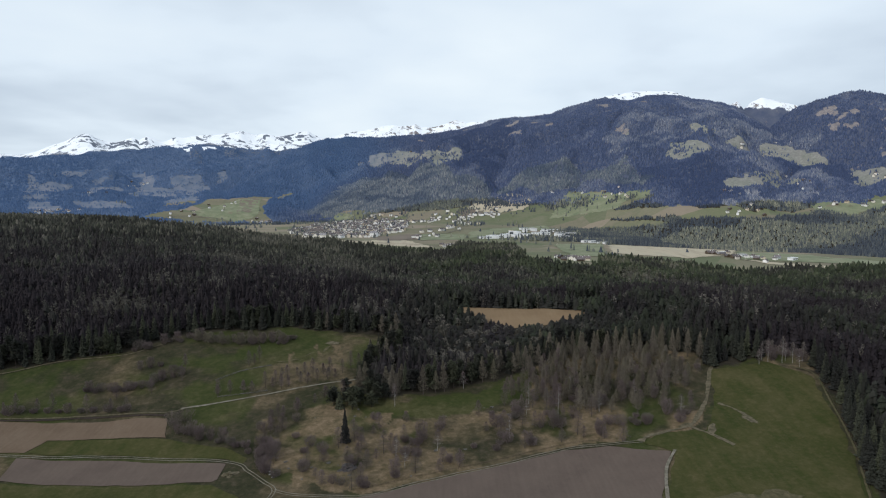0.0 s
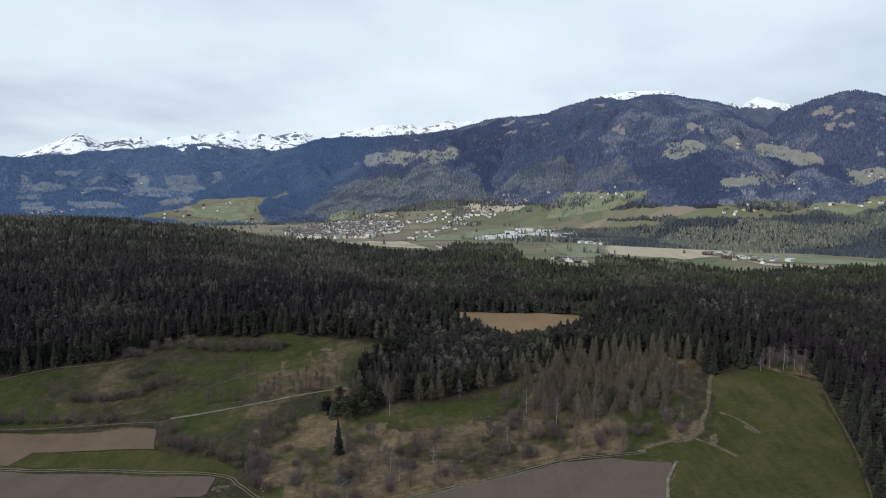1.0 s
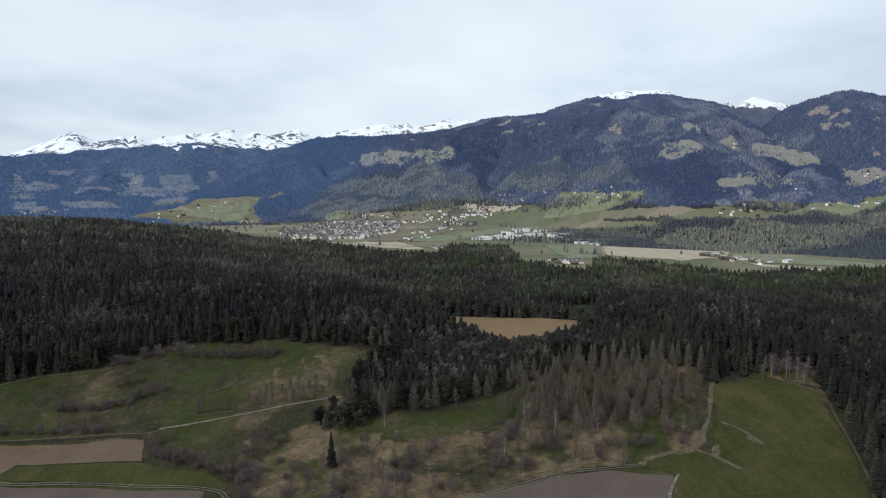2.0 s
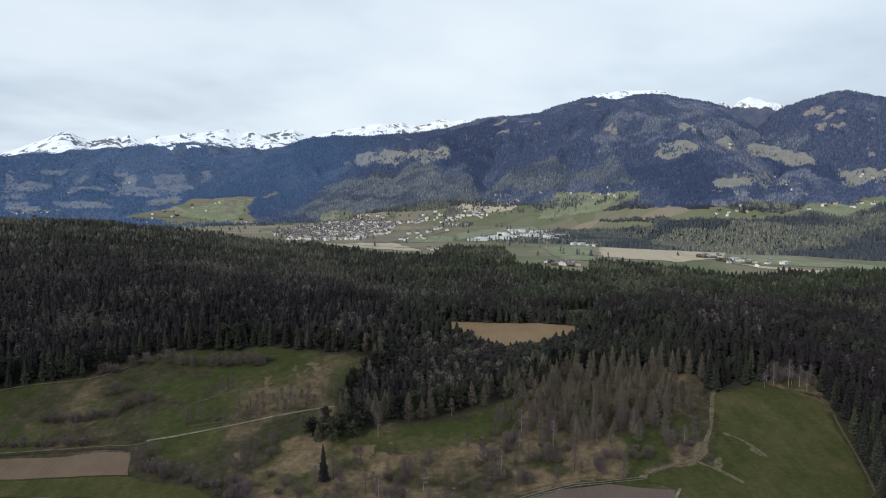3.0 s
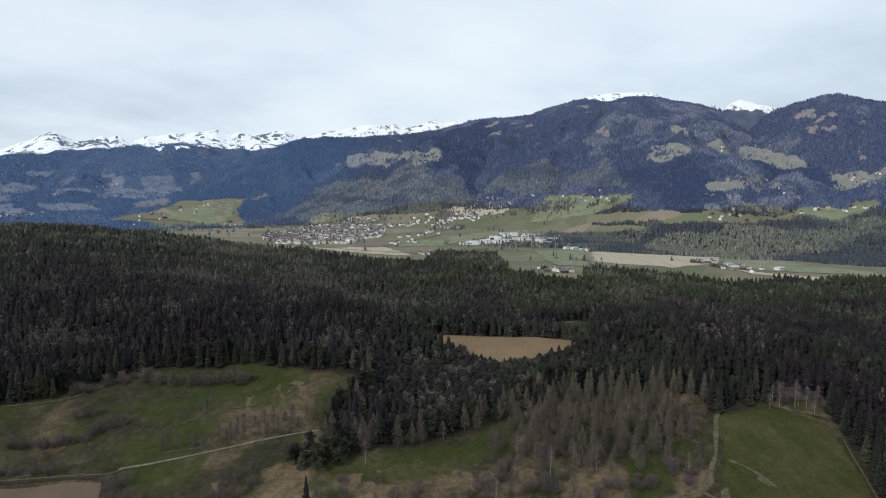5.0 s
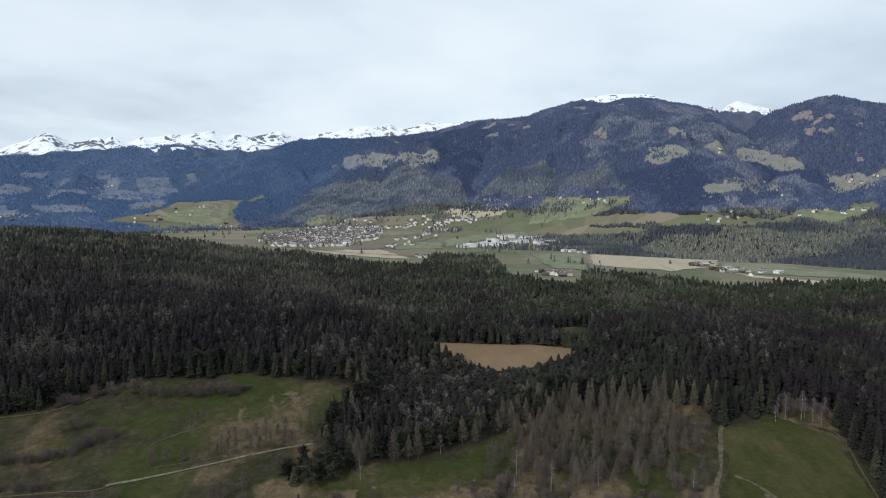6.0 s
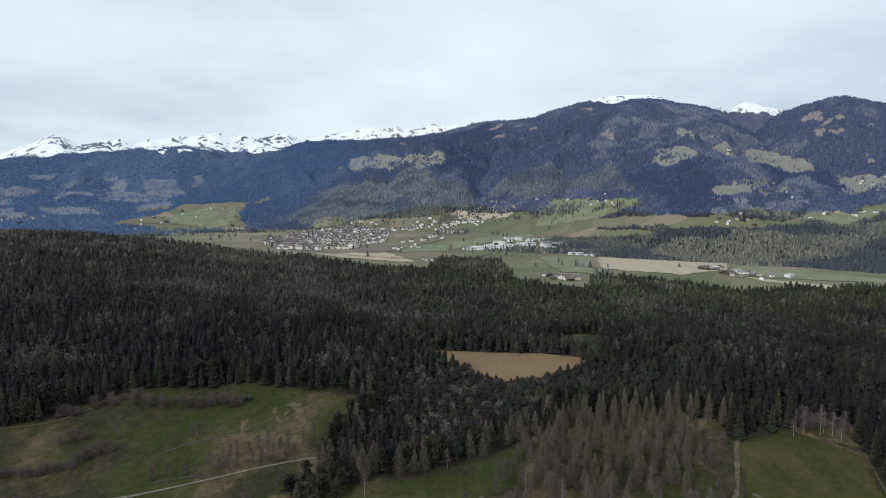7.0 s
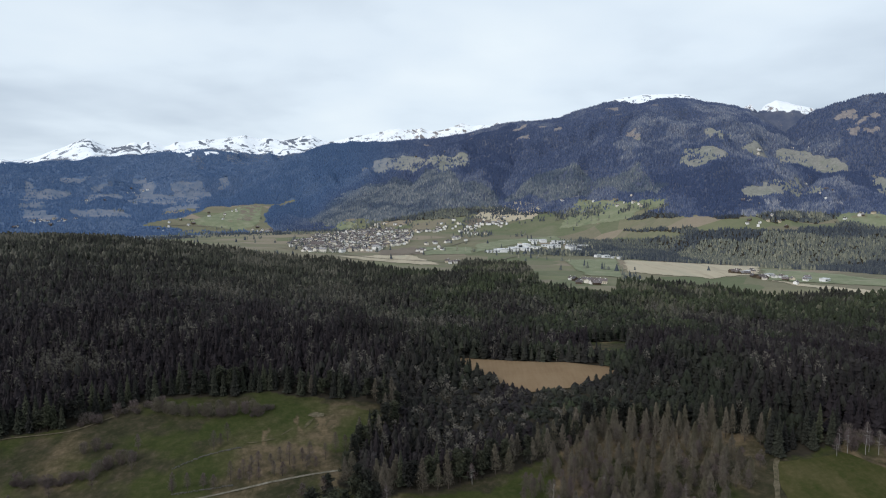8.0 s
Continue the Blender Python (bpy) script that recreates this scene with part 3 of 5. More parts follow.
def build_ground():
    rings = np.concatenate([[0.01], np.geomspace(4, 230, 34, endpoint=False), np.geomspace(230, 600, 190, endpoint=False), np.geomspace(600, 1500, 100, endpoint=False), np.geomspace(1500, 4950, 215)])
    turn = np.radians(np.concatenate([np.arange(-43, 43, 0.17), np.arange(43, 317, 3.0)]))
    a, r = np.meshgrid(turn, rings)
    x, y = (r * np.sin(a)).ravel() - 6, (r * np.cos(a)).ravel() - 6
    z = height(x, y)
    near = y < 1300
    wood = near & ragged(x, y, FOREST, 3, 20)
    for glade in (BROWN_FIELD, SMALL_GLADE, GLADE_EAST, TOP_GLADE):
        wood &= ~ragged(x, y, glade, 2)
    far = far_forest(x, y, z)
    level = ragged(x, y, VALLEY_WOOD, 10, 60) | far & low_foot(x, y, z)
    wood, far = wood | level, far & ~level
    snow = snow_cover(x, y, z)
    az, dist = polar(x, y)
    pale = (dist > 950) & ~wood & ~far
    screes = (z > 420) & (fbm(x, y, 120, 4, 91) > 1.0) | (az > 29) & (dist > 2400) & (fbm(x, y, 90, 4, 95) > 0.95)
    for scree in SCREES:
        screes = screes | ragged(x, y, scree, 25, 40) & (fbm(x, y, 45, 3, 92) > 0.1)
    high = ramp(z + 60 * fbm(x, y, 200, 3, 97), 340, 380) * (az < 8) * mountain(az, dist, x, y)[1]
    rough = ragged(x, y, KNOLL, 8, 25) & ~ragged(x, y, HOLLOW, 10, 18) | ragged(x, y, TOP_GLADE, 3, 12) | ragged(x, y, SMALL_GLADE, 3, 12) | ragged(x, y, GLADE_EAST, 3, 12)
    dry = rough * ramp(fbm(x, y, 22, 4, 63), -0.6, 0.2)
    dry = np.maximum(dry, ramp(fbm(x, y, 38, 4, 61), 0.05, 0.75) * 0.6)
    steep = mountain(az, dist, x, y)[1]
    # lush grass; in the upper meadow its sunlight is put into the green too
    lush = np.maximum(ragged(x, y, HOLLOW, 7, 22) * 1.0, 1.0 * ragged(x, y, UPPER_MEADOW, 8, 30) * ramp(fbm(x, y, 24, 3, 65), -1.0, -0.2))
    lush = np.maximum(lush, near * ramp(fbm(x, y, 34, 4, 67), -0.15, 0.5) * 0.95)
    dry = dry * (1 - 0.7 * lush * ~rough)
    streaks = ragged(x, y, STREAKED_SLOPE, 4, 14) * ramp(fbm(x * 1.6 + 0.3 * y, y * 0.35, 6, 3, 66), 0.38, 0.7)
    dry = np.maximum(dry, 0.95 * streaks)
    lush = lush * (1 - streaks)
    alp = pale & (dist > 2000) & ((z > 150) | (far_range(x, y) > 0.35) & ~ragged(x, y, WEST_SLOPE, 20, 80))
    attrs = {"blue_haze": far_range(x, y), "alp": alp, "crag": steep, "wood": wood, "far_wood": far, "pale": pale, "snow": snow, "rock": np.maximum(screes, high), "dry": dry, "lush": lush}
    n, m = len(rings), len(turn)
    i, j = np.meshgrid(np.arange(n - 1), np.arange(m), indexing="ij")
    k = (j + 1) % m
    faces = np.stack([i * m + j, i * m + k, (i + 1) * m + k, (i + 1) * m + j], -1).reshape(-1, 4)[:, ::-1]
    ob = link_mesh("ground", np.stack([x, y, z], -1), faces, LAND, attrs, smooth=True)
    return tagged(ob, "valley floor with meadows, forest floor and snowy mountain sides", "ground", kind="structure")


build_ground()


def smooth_line(points, step):
    """A rounded line through the points, as places every few metres."""
    p = np.array([points[0], *points, points[-1]], float)
    out = []
    for k in range(1, len(p) - 2):
        n = max(2, int(np.hypot(*(p[k + 1] - p[k])) / step))
        for t in np.arange(n) / n:
            out.append(0.5 * (2 * p[k] + (p[k + 1] - p[k - 1]) * t + (2 * p[k - 1] - 5 * p[k] + 4 * p[k + 1] - p[k + 2]) * t * t + (3 * p[k] - p[k - 1] - 3 * p[k + 1] + p[k + 2]) * t ** 3))
    return np.array(out + [p[-1]])


def drape(name, corners, material, label, lift=0.25, cut=5.0, wobble=0.8, category="field"):
    """A field that lies on the ground within its corners."""
    edge = []
    for (x0, y0), (x1, y1) in zip(corners, corners[1:] + corners[:1]):
        n = max(1, int(math.hypot(x1 - x0, y1 - y0) / 3))
        edge += [(x0 + (x1 - x0) * k / n, y0 + (y1 - y0) * k / n) for k in range(n)]
    e = np.array(edge)
    e = e + wobble * np.stack([fbm(e[:, 0], e[:, 1], 9, 3, 81), fbm(e[:, 0], e[:, 1], 9, 3, 83)], -1)
    bm = bmesh.new()
    bm.faces.new([bm.verts.new((x, y, 0)) for x, y in e])
    for axis in (0, 1):
        for v in np.arange(e[:, axis].min() + cut, e[:, axis].max(), cut):
            normal = (1, 0, 0) if axis == 0 else (0, 1, 0)
            bmesh.ops.bisect_plane(bm, geom=bm.verts[:] + bm.edges[:] + bm.faces[:], plane_co=(v * normal[0], v * normal[1], 0), plane_no=normal)
    bmesh.ops.triangulate(bm, faces=bm.faces[:])
    bmesh.ops.recalc_face_normals(bm, faces=bm.faces[:])
    if sum(f.normal.z for f in bm.faces) < 0:
        bmesh.ops.reverse_faces(bm, faces=bm.faces[:])
    co = np.array([v.co[:2] for v in bm.verts])
    for v, z in zip(bm.verts, height(co[:, 0], co[:, 1])):
        v.co.z = z + lift
    me = bpy.data.meshes.new(name)
    bm.to_mesh(me)
    bm.free()
    me.materials.append(material)
    for f in me.polygons:
        f.use_smooth = True
    return tagged(new(name, me), label, category, kind="structure")


def patch(x, y, long, wide, turn, label, material=None):
    """A rounded, ragged patch of worn ground."""
    corners = []
    for k in range(18):
        a = 2 * math.pi * k / 18
        q = 0.75 + 0.5 * random.random()
        u, v = long * q * math.cos(a), wide * q * math.sin(a)
        corners.append((x + u * math.cos(turn) - v * math.sin(turn), y + u * math.sin(turn) + v * math.cos(turn)))
    return drape("worn_ground", corners, material or BARE, label, lift=0.34, cut=3.0, wobble=0.7, category="bare ground")


def ribbon(name, points, width, material, label="", lift=0.35, step=1.4, parent=None, shift=0.0, uneven=0.22):
    """A strip of that width along a line on the ground."""
    p = smooth_line(points, step)
    d = np.gradient(p, axis=0)
    d /= np.maximum(np.hypot(d[:, 0], d[:, 1]), 1e-6)[:, None]
    side = np.stack([d[:, 1], -d[:, 0]], -1)
    lines = [p + side * (shift + width * f * (1 + uneven * fbm(p[:, 0], p[:, 1], 7, 3, 6 + k)))[:, None] for k, f in enumerate((-0.5, 0.0, 0.5))]
    v = np.concatenate([np.column_stack([q, height(q[:, 0], q[:, 1]) + lift]) for q in lines])
    n = len(p)
    k = np.arange(n - 1)
    faces = np.concatenate([np.stack([a * n + k, (a + 1) * n + k, (a + 1) * n + k + 1, a * n + k + 1], -1) for a in (0, 1)])
    ob = link_mesh(name, v, faces, material, smooth=True)
    if parent:
        ob.parent = parent
    if label:
        tagged(ob, label, "track", kind="structure")
    return ob


def farm_track(points, label, gauge=1.6):
    """Two wheel ruts with grass between."""
    track = tagged(new("farm_track"), label, "track", kind="structure")
    for s in (-1, 1):
        ribbon("wheel_rut", points, 0.5, TRACK, parent=track, shift=s * gauge / 2)
    return track


# ---------------------------------------------------------------- fields, meadows and tracks
drape("ploughed_field", [(-22, 281), (4, 292), (33, 302), (63, 315), (86, 315), (115, 306), (98, 269), (86, 225), (-60, 225), (-55, 270)], EARTH, "grey-brown freshly ploughed field with a pale grassy rim", lift=0.3, wobble=0.4)
drape("ploughed_field", [(-310, 352), (-261, 359), (-164, 363), (-157, 344), (-223, 343), (-228, 330), (-290, 328)], LOAM, "brown tilled field strip beside the gravel road", lift=0.3, wobble=0.4)
drape("ploughed_field", [(-229, 325), (-177, 323), (-112, 313), (-111, 297), (-113, 295), (-224, 304)], EARTH, "grey-brown ploughed field strip beside a farm track", lift=0.3, wobble=0.4)
drape("meadow", [(-223, 342), (-157, 343), (-117, 328), (-102, 318), (-103, 312), (-112, 317), (-177, 328), (-225, 330)], GRASS, "bright green sown meadow strip between ploughed fields", category="meadow")
drape("meadow", [(-225, 302), (-113, 293), (-95, 280), (-90, 240), (-235, 240)], GRASS, "green sown meadow strip below the ploughed field", category="meadow")
drape("meadow", [(168, 387), (184, 388), (202, 392), (214, 379), (222, 369), (212, 335), (205, 313), (198, 294), (189, 275), (181, 258), (168, 225), (88, 225), (100, 268), (117, 305), (105, 317), (113, 323), (127, 325), (140, 322), (154, 346)], GRASS, "dark green sown meadow beside the forest edge", category="meadow", wobble=1.4)
drape("tilled_field", BROWN_FIELD, BROWN_EARTH, "light brown tilled field in a forest clearing", lift=0.5)
patch(143, 323, 4.5, 2.0, 1.1, "pale worn ground at a field gateway")
patch(131, 330, 3.5, 1.5, 0.1, "pale worn ground where the path bends")
patch(166, 330, 4.0, 2.2, 2.0, "pale trampled patch in the meadow")
patch(104, 319, 2.0, 1.3, 0.0, "pale worn spot at the field corner")
patch(-81, 452, 4.2, 2.4, 0.15, "straw-coloured bare patch in the hillside meadow")
for x, y, long, wide, turn in ((-84, 443, 5.0, 0.9, 1.25), (-79, 441, 3.2, 0.7, 1.1), (-73, 444, 4.0, 0.5, 1.2), (-70, 440, 2.6, 0.5, 1.0), (-95, 434, 3.4, 0.7, 0.9), (-104, 427, 4.5, 0.8, 0.3), (-112, 424, 3.0, 0.6, 0.25)):
    patch(x, y, long, wide, turn, "ochre worn streak in the hillside meadow", DRY_GRASS)
farm_track([(-320, 330), (-239, 327), (-177, 326), (-113, 315), (-98, 304), (-87, 293), (-80, 285), (-82, 270), (-88, 240)], "pale two-rut farm track between the ploughed fields")
farm_track([(-80, 285), (-66, 279), (-37, 276), (-22, 282), (4, 293), (33, 303), (63, 316), (86, 317), (104, 318)], "pale two-rut farm track round the ploughed field")
ribbon("dirt_path", [(-320, 356), (-263, 362), (-216, 367), (-169, 369), (-157, 374)], 0.9, BARE, "narrow dirt road below a hedge")
ribbon("gravel_road", [(-160, 373), (-157, 374), (-134, 379), (-102, 389), (-66, 398), (-50, 401)], 1.4, TRACK, "narrow pale gravel road across the meadows")
ribbon("dirt_path", [(104, 318), (110, 323), (126, 327), (135, 330), (144, 342), (155, 359), (167, 385), (172, 392)], 2.3, BARE, "worn dirt path along the meadow edge", uneven=0.5)
ribbon("dirt_path", [(130, 331), (142, 317), (148, 308)], 1.9, BARE, "short worn dirt path into the meadow", lift=0.4, uneven=0.8)
ribbon("dirt_path", [(157, 349), (163, 341), (167, 331)], 1.9, BARE, "curved worn dirt path in the meadow", lift=0.4, uneven=0.8)
ribbon("field_margin", [(117, 306), (107, 290), (98, 262), (88, 225)], 1.6, TRACK, "pale dry grass margin beside the ploughed field", lift=0.6)
ribbon("field_margin", [(216, 381), (224, 370), (214, 336), (207, 313), (200, 294), (191, 275), (183, 258), (170, 228)], 1.0, DRY_GRASS, "pale dry grass margin between meadow and forest", lift=0.6)
drape("worn_ground", [(118, 262), (128, 268), (140, 266), (150, 268), (158, 262), (150, 255), (125, 253)], DRY_GRASS, "dry trampled grass in the near meadow", lift=0.5, category="bare ground", wobble=3)
# shadow under the hedge, painted as a dark strip of soil
ribbon("field_margin", [(-320, 354), (-263, 360), (-216, 365), (-166, 366)], 1.5, HEDGE_SHADOW, "dark strip of soil and hedge shadow between the dirt road and the tilled field", lift=0.4, uneven=0.4)
ribbon("forest_track", [(-330, 398), (-295, 407), (-259, 427), (-223, 436), (-205, 449)], 1.0, BARE, "pale track under the forest edge", lift=0.5)

# fields of the far valley floor; their lighter colours hold sunlight and haze
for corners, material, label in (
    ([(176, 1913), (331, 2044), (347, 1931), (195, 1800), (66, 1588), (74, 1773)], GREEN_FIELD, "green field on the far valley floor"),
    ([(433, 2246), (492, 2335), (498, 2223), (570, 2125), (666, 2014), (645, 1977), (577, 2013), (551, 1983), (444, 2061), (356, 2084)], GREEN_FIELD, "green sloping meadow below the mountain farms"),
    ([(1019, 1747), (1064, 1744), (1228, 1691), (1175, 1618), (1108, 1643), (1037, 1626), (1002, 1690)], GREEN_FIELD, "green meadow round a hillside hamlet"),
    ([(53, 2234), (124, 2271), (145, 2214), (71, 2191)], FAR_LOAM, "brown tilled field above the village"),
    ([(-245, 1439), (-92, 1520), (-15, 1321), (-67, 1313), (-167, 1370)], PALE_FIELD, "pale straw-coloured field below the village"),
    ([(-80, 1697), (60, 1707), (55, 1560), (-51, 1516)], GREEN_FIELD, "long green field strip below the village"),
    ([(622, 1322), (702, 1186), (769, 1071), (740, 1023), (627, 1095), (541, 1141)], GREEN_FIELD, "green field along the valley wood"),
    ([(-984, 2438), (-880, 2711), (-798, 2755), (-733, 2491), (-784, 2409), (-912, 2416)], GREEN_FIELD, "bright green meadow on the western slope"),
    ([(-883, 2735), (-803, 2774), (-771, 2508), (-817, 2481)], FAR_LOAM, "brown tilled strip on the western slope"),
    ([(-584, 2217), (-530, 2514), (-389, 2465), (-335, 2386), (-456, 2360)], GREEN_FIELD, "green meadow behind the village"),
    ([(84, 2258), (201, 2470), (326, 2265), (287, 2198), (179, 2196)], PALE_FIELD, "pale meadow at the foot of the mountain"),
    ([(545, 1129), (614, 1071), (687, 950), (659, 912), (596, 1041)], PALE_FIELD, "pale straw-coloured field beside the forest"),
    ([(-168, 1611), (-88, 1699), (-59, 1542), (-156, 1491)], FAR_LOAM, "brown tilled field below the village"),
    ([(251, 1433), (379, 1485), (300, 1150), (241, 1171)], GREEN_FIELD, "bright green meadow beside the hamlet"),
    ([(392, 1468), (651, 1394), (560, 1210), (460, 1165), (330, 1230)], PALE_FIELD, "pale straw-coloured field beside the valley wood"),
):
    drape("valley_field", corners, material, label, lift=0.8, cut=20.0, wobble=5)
for points, label in (
    ([(-100, 1520), (-60, 1600), (-20, 1700), (20, 1760), (60, 1860)], "pale country road through the fields"),
    ([(-420, 1620), (-250, 1500), (-120, 1400), (60, 1385), (180, 1520), (340, 1560)], "pale valley road below the village"),
    ([(-1050, 2380), (-900, 2420), (-780, 2400), (-650, 2330), (-500, 2230), (-420, 2000)], "pale road along the western slope"),
):
    ribbon("country_road", points, 5, TRACK, label, lift=1.6, step=15)


# ---------------------------------------------------------------- forests
def conifers(x, y, z, tall, wide, tone, tiers, sides, rng, base=0.1):
    """Many conifers as one mesh: each has a few ragged, drooping tiers of boughs."""
    n = len(x)
    verts, faces, tones = [], [], []
    start = 0
    blunt = np.where(rng.random(n) < (0.25 if tiers > 5 else 0.6), 0.5, 0.9) * (0.8 + 0.45 * rng.random(n))
    for k in range(tiers):
        f0, f1 = base + (1 - base) * k / tiers, base + (1 - base) * (k + 1) / tiers
        top = min(1.0, f1 + 0.75 / tiers) if k < tiers - 1 else 1.0
        rad = wide * (1 - f0) ** blunt * (0.8 + 0.4 * rng.random(n))
        ang = rng.random(n)[:, None] * 6.283 + np.arange(sides) * (6.283 / sides) + (rng.random((n, sides)) - 0.5) * 0.7
        rr = rad[:, None] * (0.62 + 0.6 * rng.random((n, sides)))
        lean = (rng.random((n, 2)) - 0.5) * 0.09 * tall[:, None]
        low = z[:, None] + tall[:, None] * (f0 + (rng.random((n, sides)) - 0.5) * 0.10)
        ring = np.stack([x[:, None] + rr * np.cos(ang), y[:, None] + rr * np.sin(ang), low], -1)
        crown_top = top - (0.07 if k == tiers - 1 else 0.0) * (blunt < 0.5)
        tip = np.stack([x + lean[:, 0] * f1, y + lean[:, 1] * f1, z + tall * crown_top], -1)[:, None]
        v = np.concatenate([tip, ring], 1).reshape(-1, 3)
        i = np.arange(sides)
        tri = np.stack([np.zeros(sides, int), 1 + i, 1 + (i + 1) % sides], -1)
        faces.append((start + np.arange(n)[:, None, None] * (sides + 1) + tri).reshape(-1, 3))
        verts.append(v)
        tones.append(np.repeat(tone, sides + 1))
        start += len(v)
    return np.concatenate(verts), np.concatenate(faces), np.concatenate(tones)


def scatter(x0, x1, y0, y1, gap, rng):
    gx, gy = np.meshgrid(np.arange(x0, x1, gap), np.arange(y0, y1, gap))
    return (gx + gap * 0.9 * (rng.random(gx.shape) - 0.5)).ravel(), (gy + gap * 0.9 * (rng.random(gx.shape) - 0.5)).ravel()


def near_wood_mask(x, y):
    wood = ragged(x, y, FOREST, 3, 20)
    for glade in (BROWN_FIELD, SMALL_GLADE, GLADE_EAST, TOP_GLADE):
        wood &= ~ragged(x, y, glade, 2)
    return wood


def tree_tone(x, y, rng):
    light = ramp(fbm(x, y, 130, 4, 31), -0.1, 0.8)
    shade = ramp(fbm(x, y, 38, 3, 37), -0.2, 0.7)
    # paler beyond 600 m and up the west hill: sunlight put into the tone
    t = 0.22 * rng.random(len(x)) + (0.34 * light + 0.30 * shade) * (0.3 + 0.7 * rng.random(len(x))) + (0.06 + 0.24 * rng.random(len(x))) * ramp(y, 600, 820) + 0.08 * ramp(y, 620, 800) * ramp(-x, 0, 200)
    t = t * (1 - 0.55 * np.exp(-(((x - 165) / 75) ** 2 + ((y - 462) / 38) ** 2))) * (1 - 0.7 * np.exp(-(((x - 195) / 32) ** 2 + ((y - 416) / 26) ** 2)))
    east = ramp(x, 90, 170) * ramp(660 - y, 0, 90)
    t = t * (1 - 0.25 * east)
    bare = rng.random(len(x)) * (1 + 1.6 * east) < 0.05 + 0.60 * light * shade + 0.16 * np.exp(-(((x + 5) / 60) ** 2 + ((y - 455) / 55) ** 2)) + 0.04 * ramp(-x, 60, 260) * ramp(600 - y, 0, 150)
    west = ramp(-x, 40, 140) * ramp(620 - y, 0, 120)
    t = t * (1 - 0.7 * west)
    return np.clip(np.where(bare, 0.70 + (0.30 - 0.2 * west) * rng.random(len(x)), t), 0, 1)


def pine_share(x, y, rng):
    """Greener pines among the dark spruces: 0 none, 1 all."""
    patchy = ramp(fbm(x, y, 75, 4, 45), -0.5, 0.5) * ramp(x + 0.12 * y, -40, 130)
    return np.clip(patchy * (0.5 + 0.8 * rng.random(len(x))) + 0.25 * ramp(y, 700, 950), 0, 1)


def low_strip(x, y):
    """Trees shortened below the brown field and round the glades, to keep these in the camera's view."""
    low = 0.68 * np.exp(-(((x - 50) / 98) ** 2 + ((y - 466) / 52) ** 2) ** 2)
    low = np.maximum(low, 0.72 * np.exp(-(((x - 131) / 27) ** 2 + ((y - 566) / 26) ** 2) ** 2))
    return 1 - np.maximum(low, 0.45 * np.exp(-(((x - 302) / 30) ** 2 + ((y - 498) / 28) ** 2)))


def twig_crowns(x, y, z, tall, wide, tone, count, rng):
    """Many leafless trees as one mesh: a thin trunk and a haze of twigs each."""
    n = len(x)
    f = 0.16 + 0.84 * rng.random((n, count)) ** 0.9
    a = rng.random((n, count)) * 6.283
    q = wide[:, None] * (1.05 - f) ** 0.7 * rng.random((n, count)) ** 0.5
    start = np.stack([x[:, None] + q * np.cos(a), y[:, None] + q * np.sin(a), z[:, None] + tall[:, None] * f], -1)
    way = np.stack([0.7 * np.cos(a), 0.7 * np.sin(a), 0.5 + 0 * a], -1) + rng.normal(size=start.shape) * 0.55
    side = np.cross(way, rng.normal(size=way.shape))
    side *= 0.27 / np.maximum(np.linalg.norm(side, axis=-1), 1e-6)[..., None]
    twigs = np.stack([start - side, start + side, start + way], 2).reshape(-1, 3)
    foot, top = np.stack([x, y, z], -1), np.stack([x, y, z + tall], -1)
    out = np.array([0.16, 0.0, 0.0])
    trunks = np.stack([foot - out, foot + out, top], 1).reshape(-1, 3)
    v = np.concatenate([twigs, trunks])
    return v, np.arange(len(v)).reshape(-1, 3), np.concatenate([np.repeat(tone, 3 * count), np.repeat(tone, 3)])


def pine_crowns(x, y, z, tall, wide, tone, lumps, sides, rng):
    """Many pines as one mesh: each crown is a few uneven, domed clumps of needles."""
    n = len(x)
    ring = np.arange(sides)
    tri = [(0, 1 + i, 1 + (i + 1) % sides) for i in ring]
    for i in ring:
        a, b, c, d = 1 + i, 1 + (i + 1) % sides, 1 + sides + i, 1 + sides + (i + 1) % sides
        tri += [(a, c, d), (a, d, b)]
    tri = np.array(tri)
    verts, faces, start = [], [], 0
    for k in range(lumps):
        off = rng.random(n) * 6.283
        out = wide * (0.0 if k == 0 else 0.62) * (0.6 + 0.6 * rng.random(n))
        cx, cy = x + out * np.cos(off), y + out * np.sin(off)
        q = wide * ((0.85 if k == 0 else 0.6) + 0.3 * rng.random(n))
        top = z + tall * (1.0 if k == 0 else 0.70 + 0.2 * rng.random(n))
        ang = off[:, None] + ring * (6.283 / sides) + 0.5 * (rng.random((n, sides)) - 0.5)
        hub = np.stack([cx, cy, top], -1)[:, None]
        rows = [hub]
        for share, drop in ((0.55, 0.75), (1.0, 2.3)):
            rr = q[:, None] * share * (0.75 + 0.5 * rng.random((n, sides)))
            rows.append(np.stack([cx[:, None] + rr * np.cos(ang), cy[:, None] + rr * np.sin(ang), top[:, None] - q[:, None] * drop * (0.7 + 0.6 * rng.random((n, sides)))], -1))
        verts.append(np.concatenate(rows, 1).reshape(-1, 3))
        faces.append((start + np.arange(n)[:, None, None] * (1 + 2 * sides) + tri).reshape(-1, 3))
        start += n * (1 + 2 * sides)
    return np.concatenate(verts), np.concatenate(faces), np.tile(np.repeat(tone, 1 + 2 * sides), lumps)


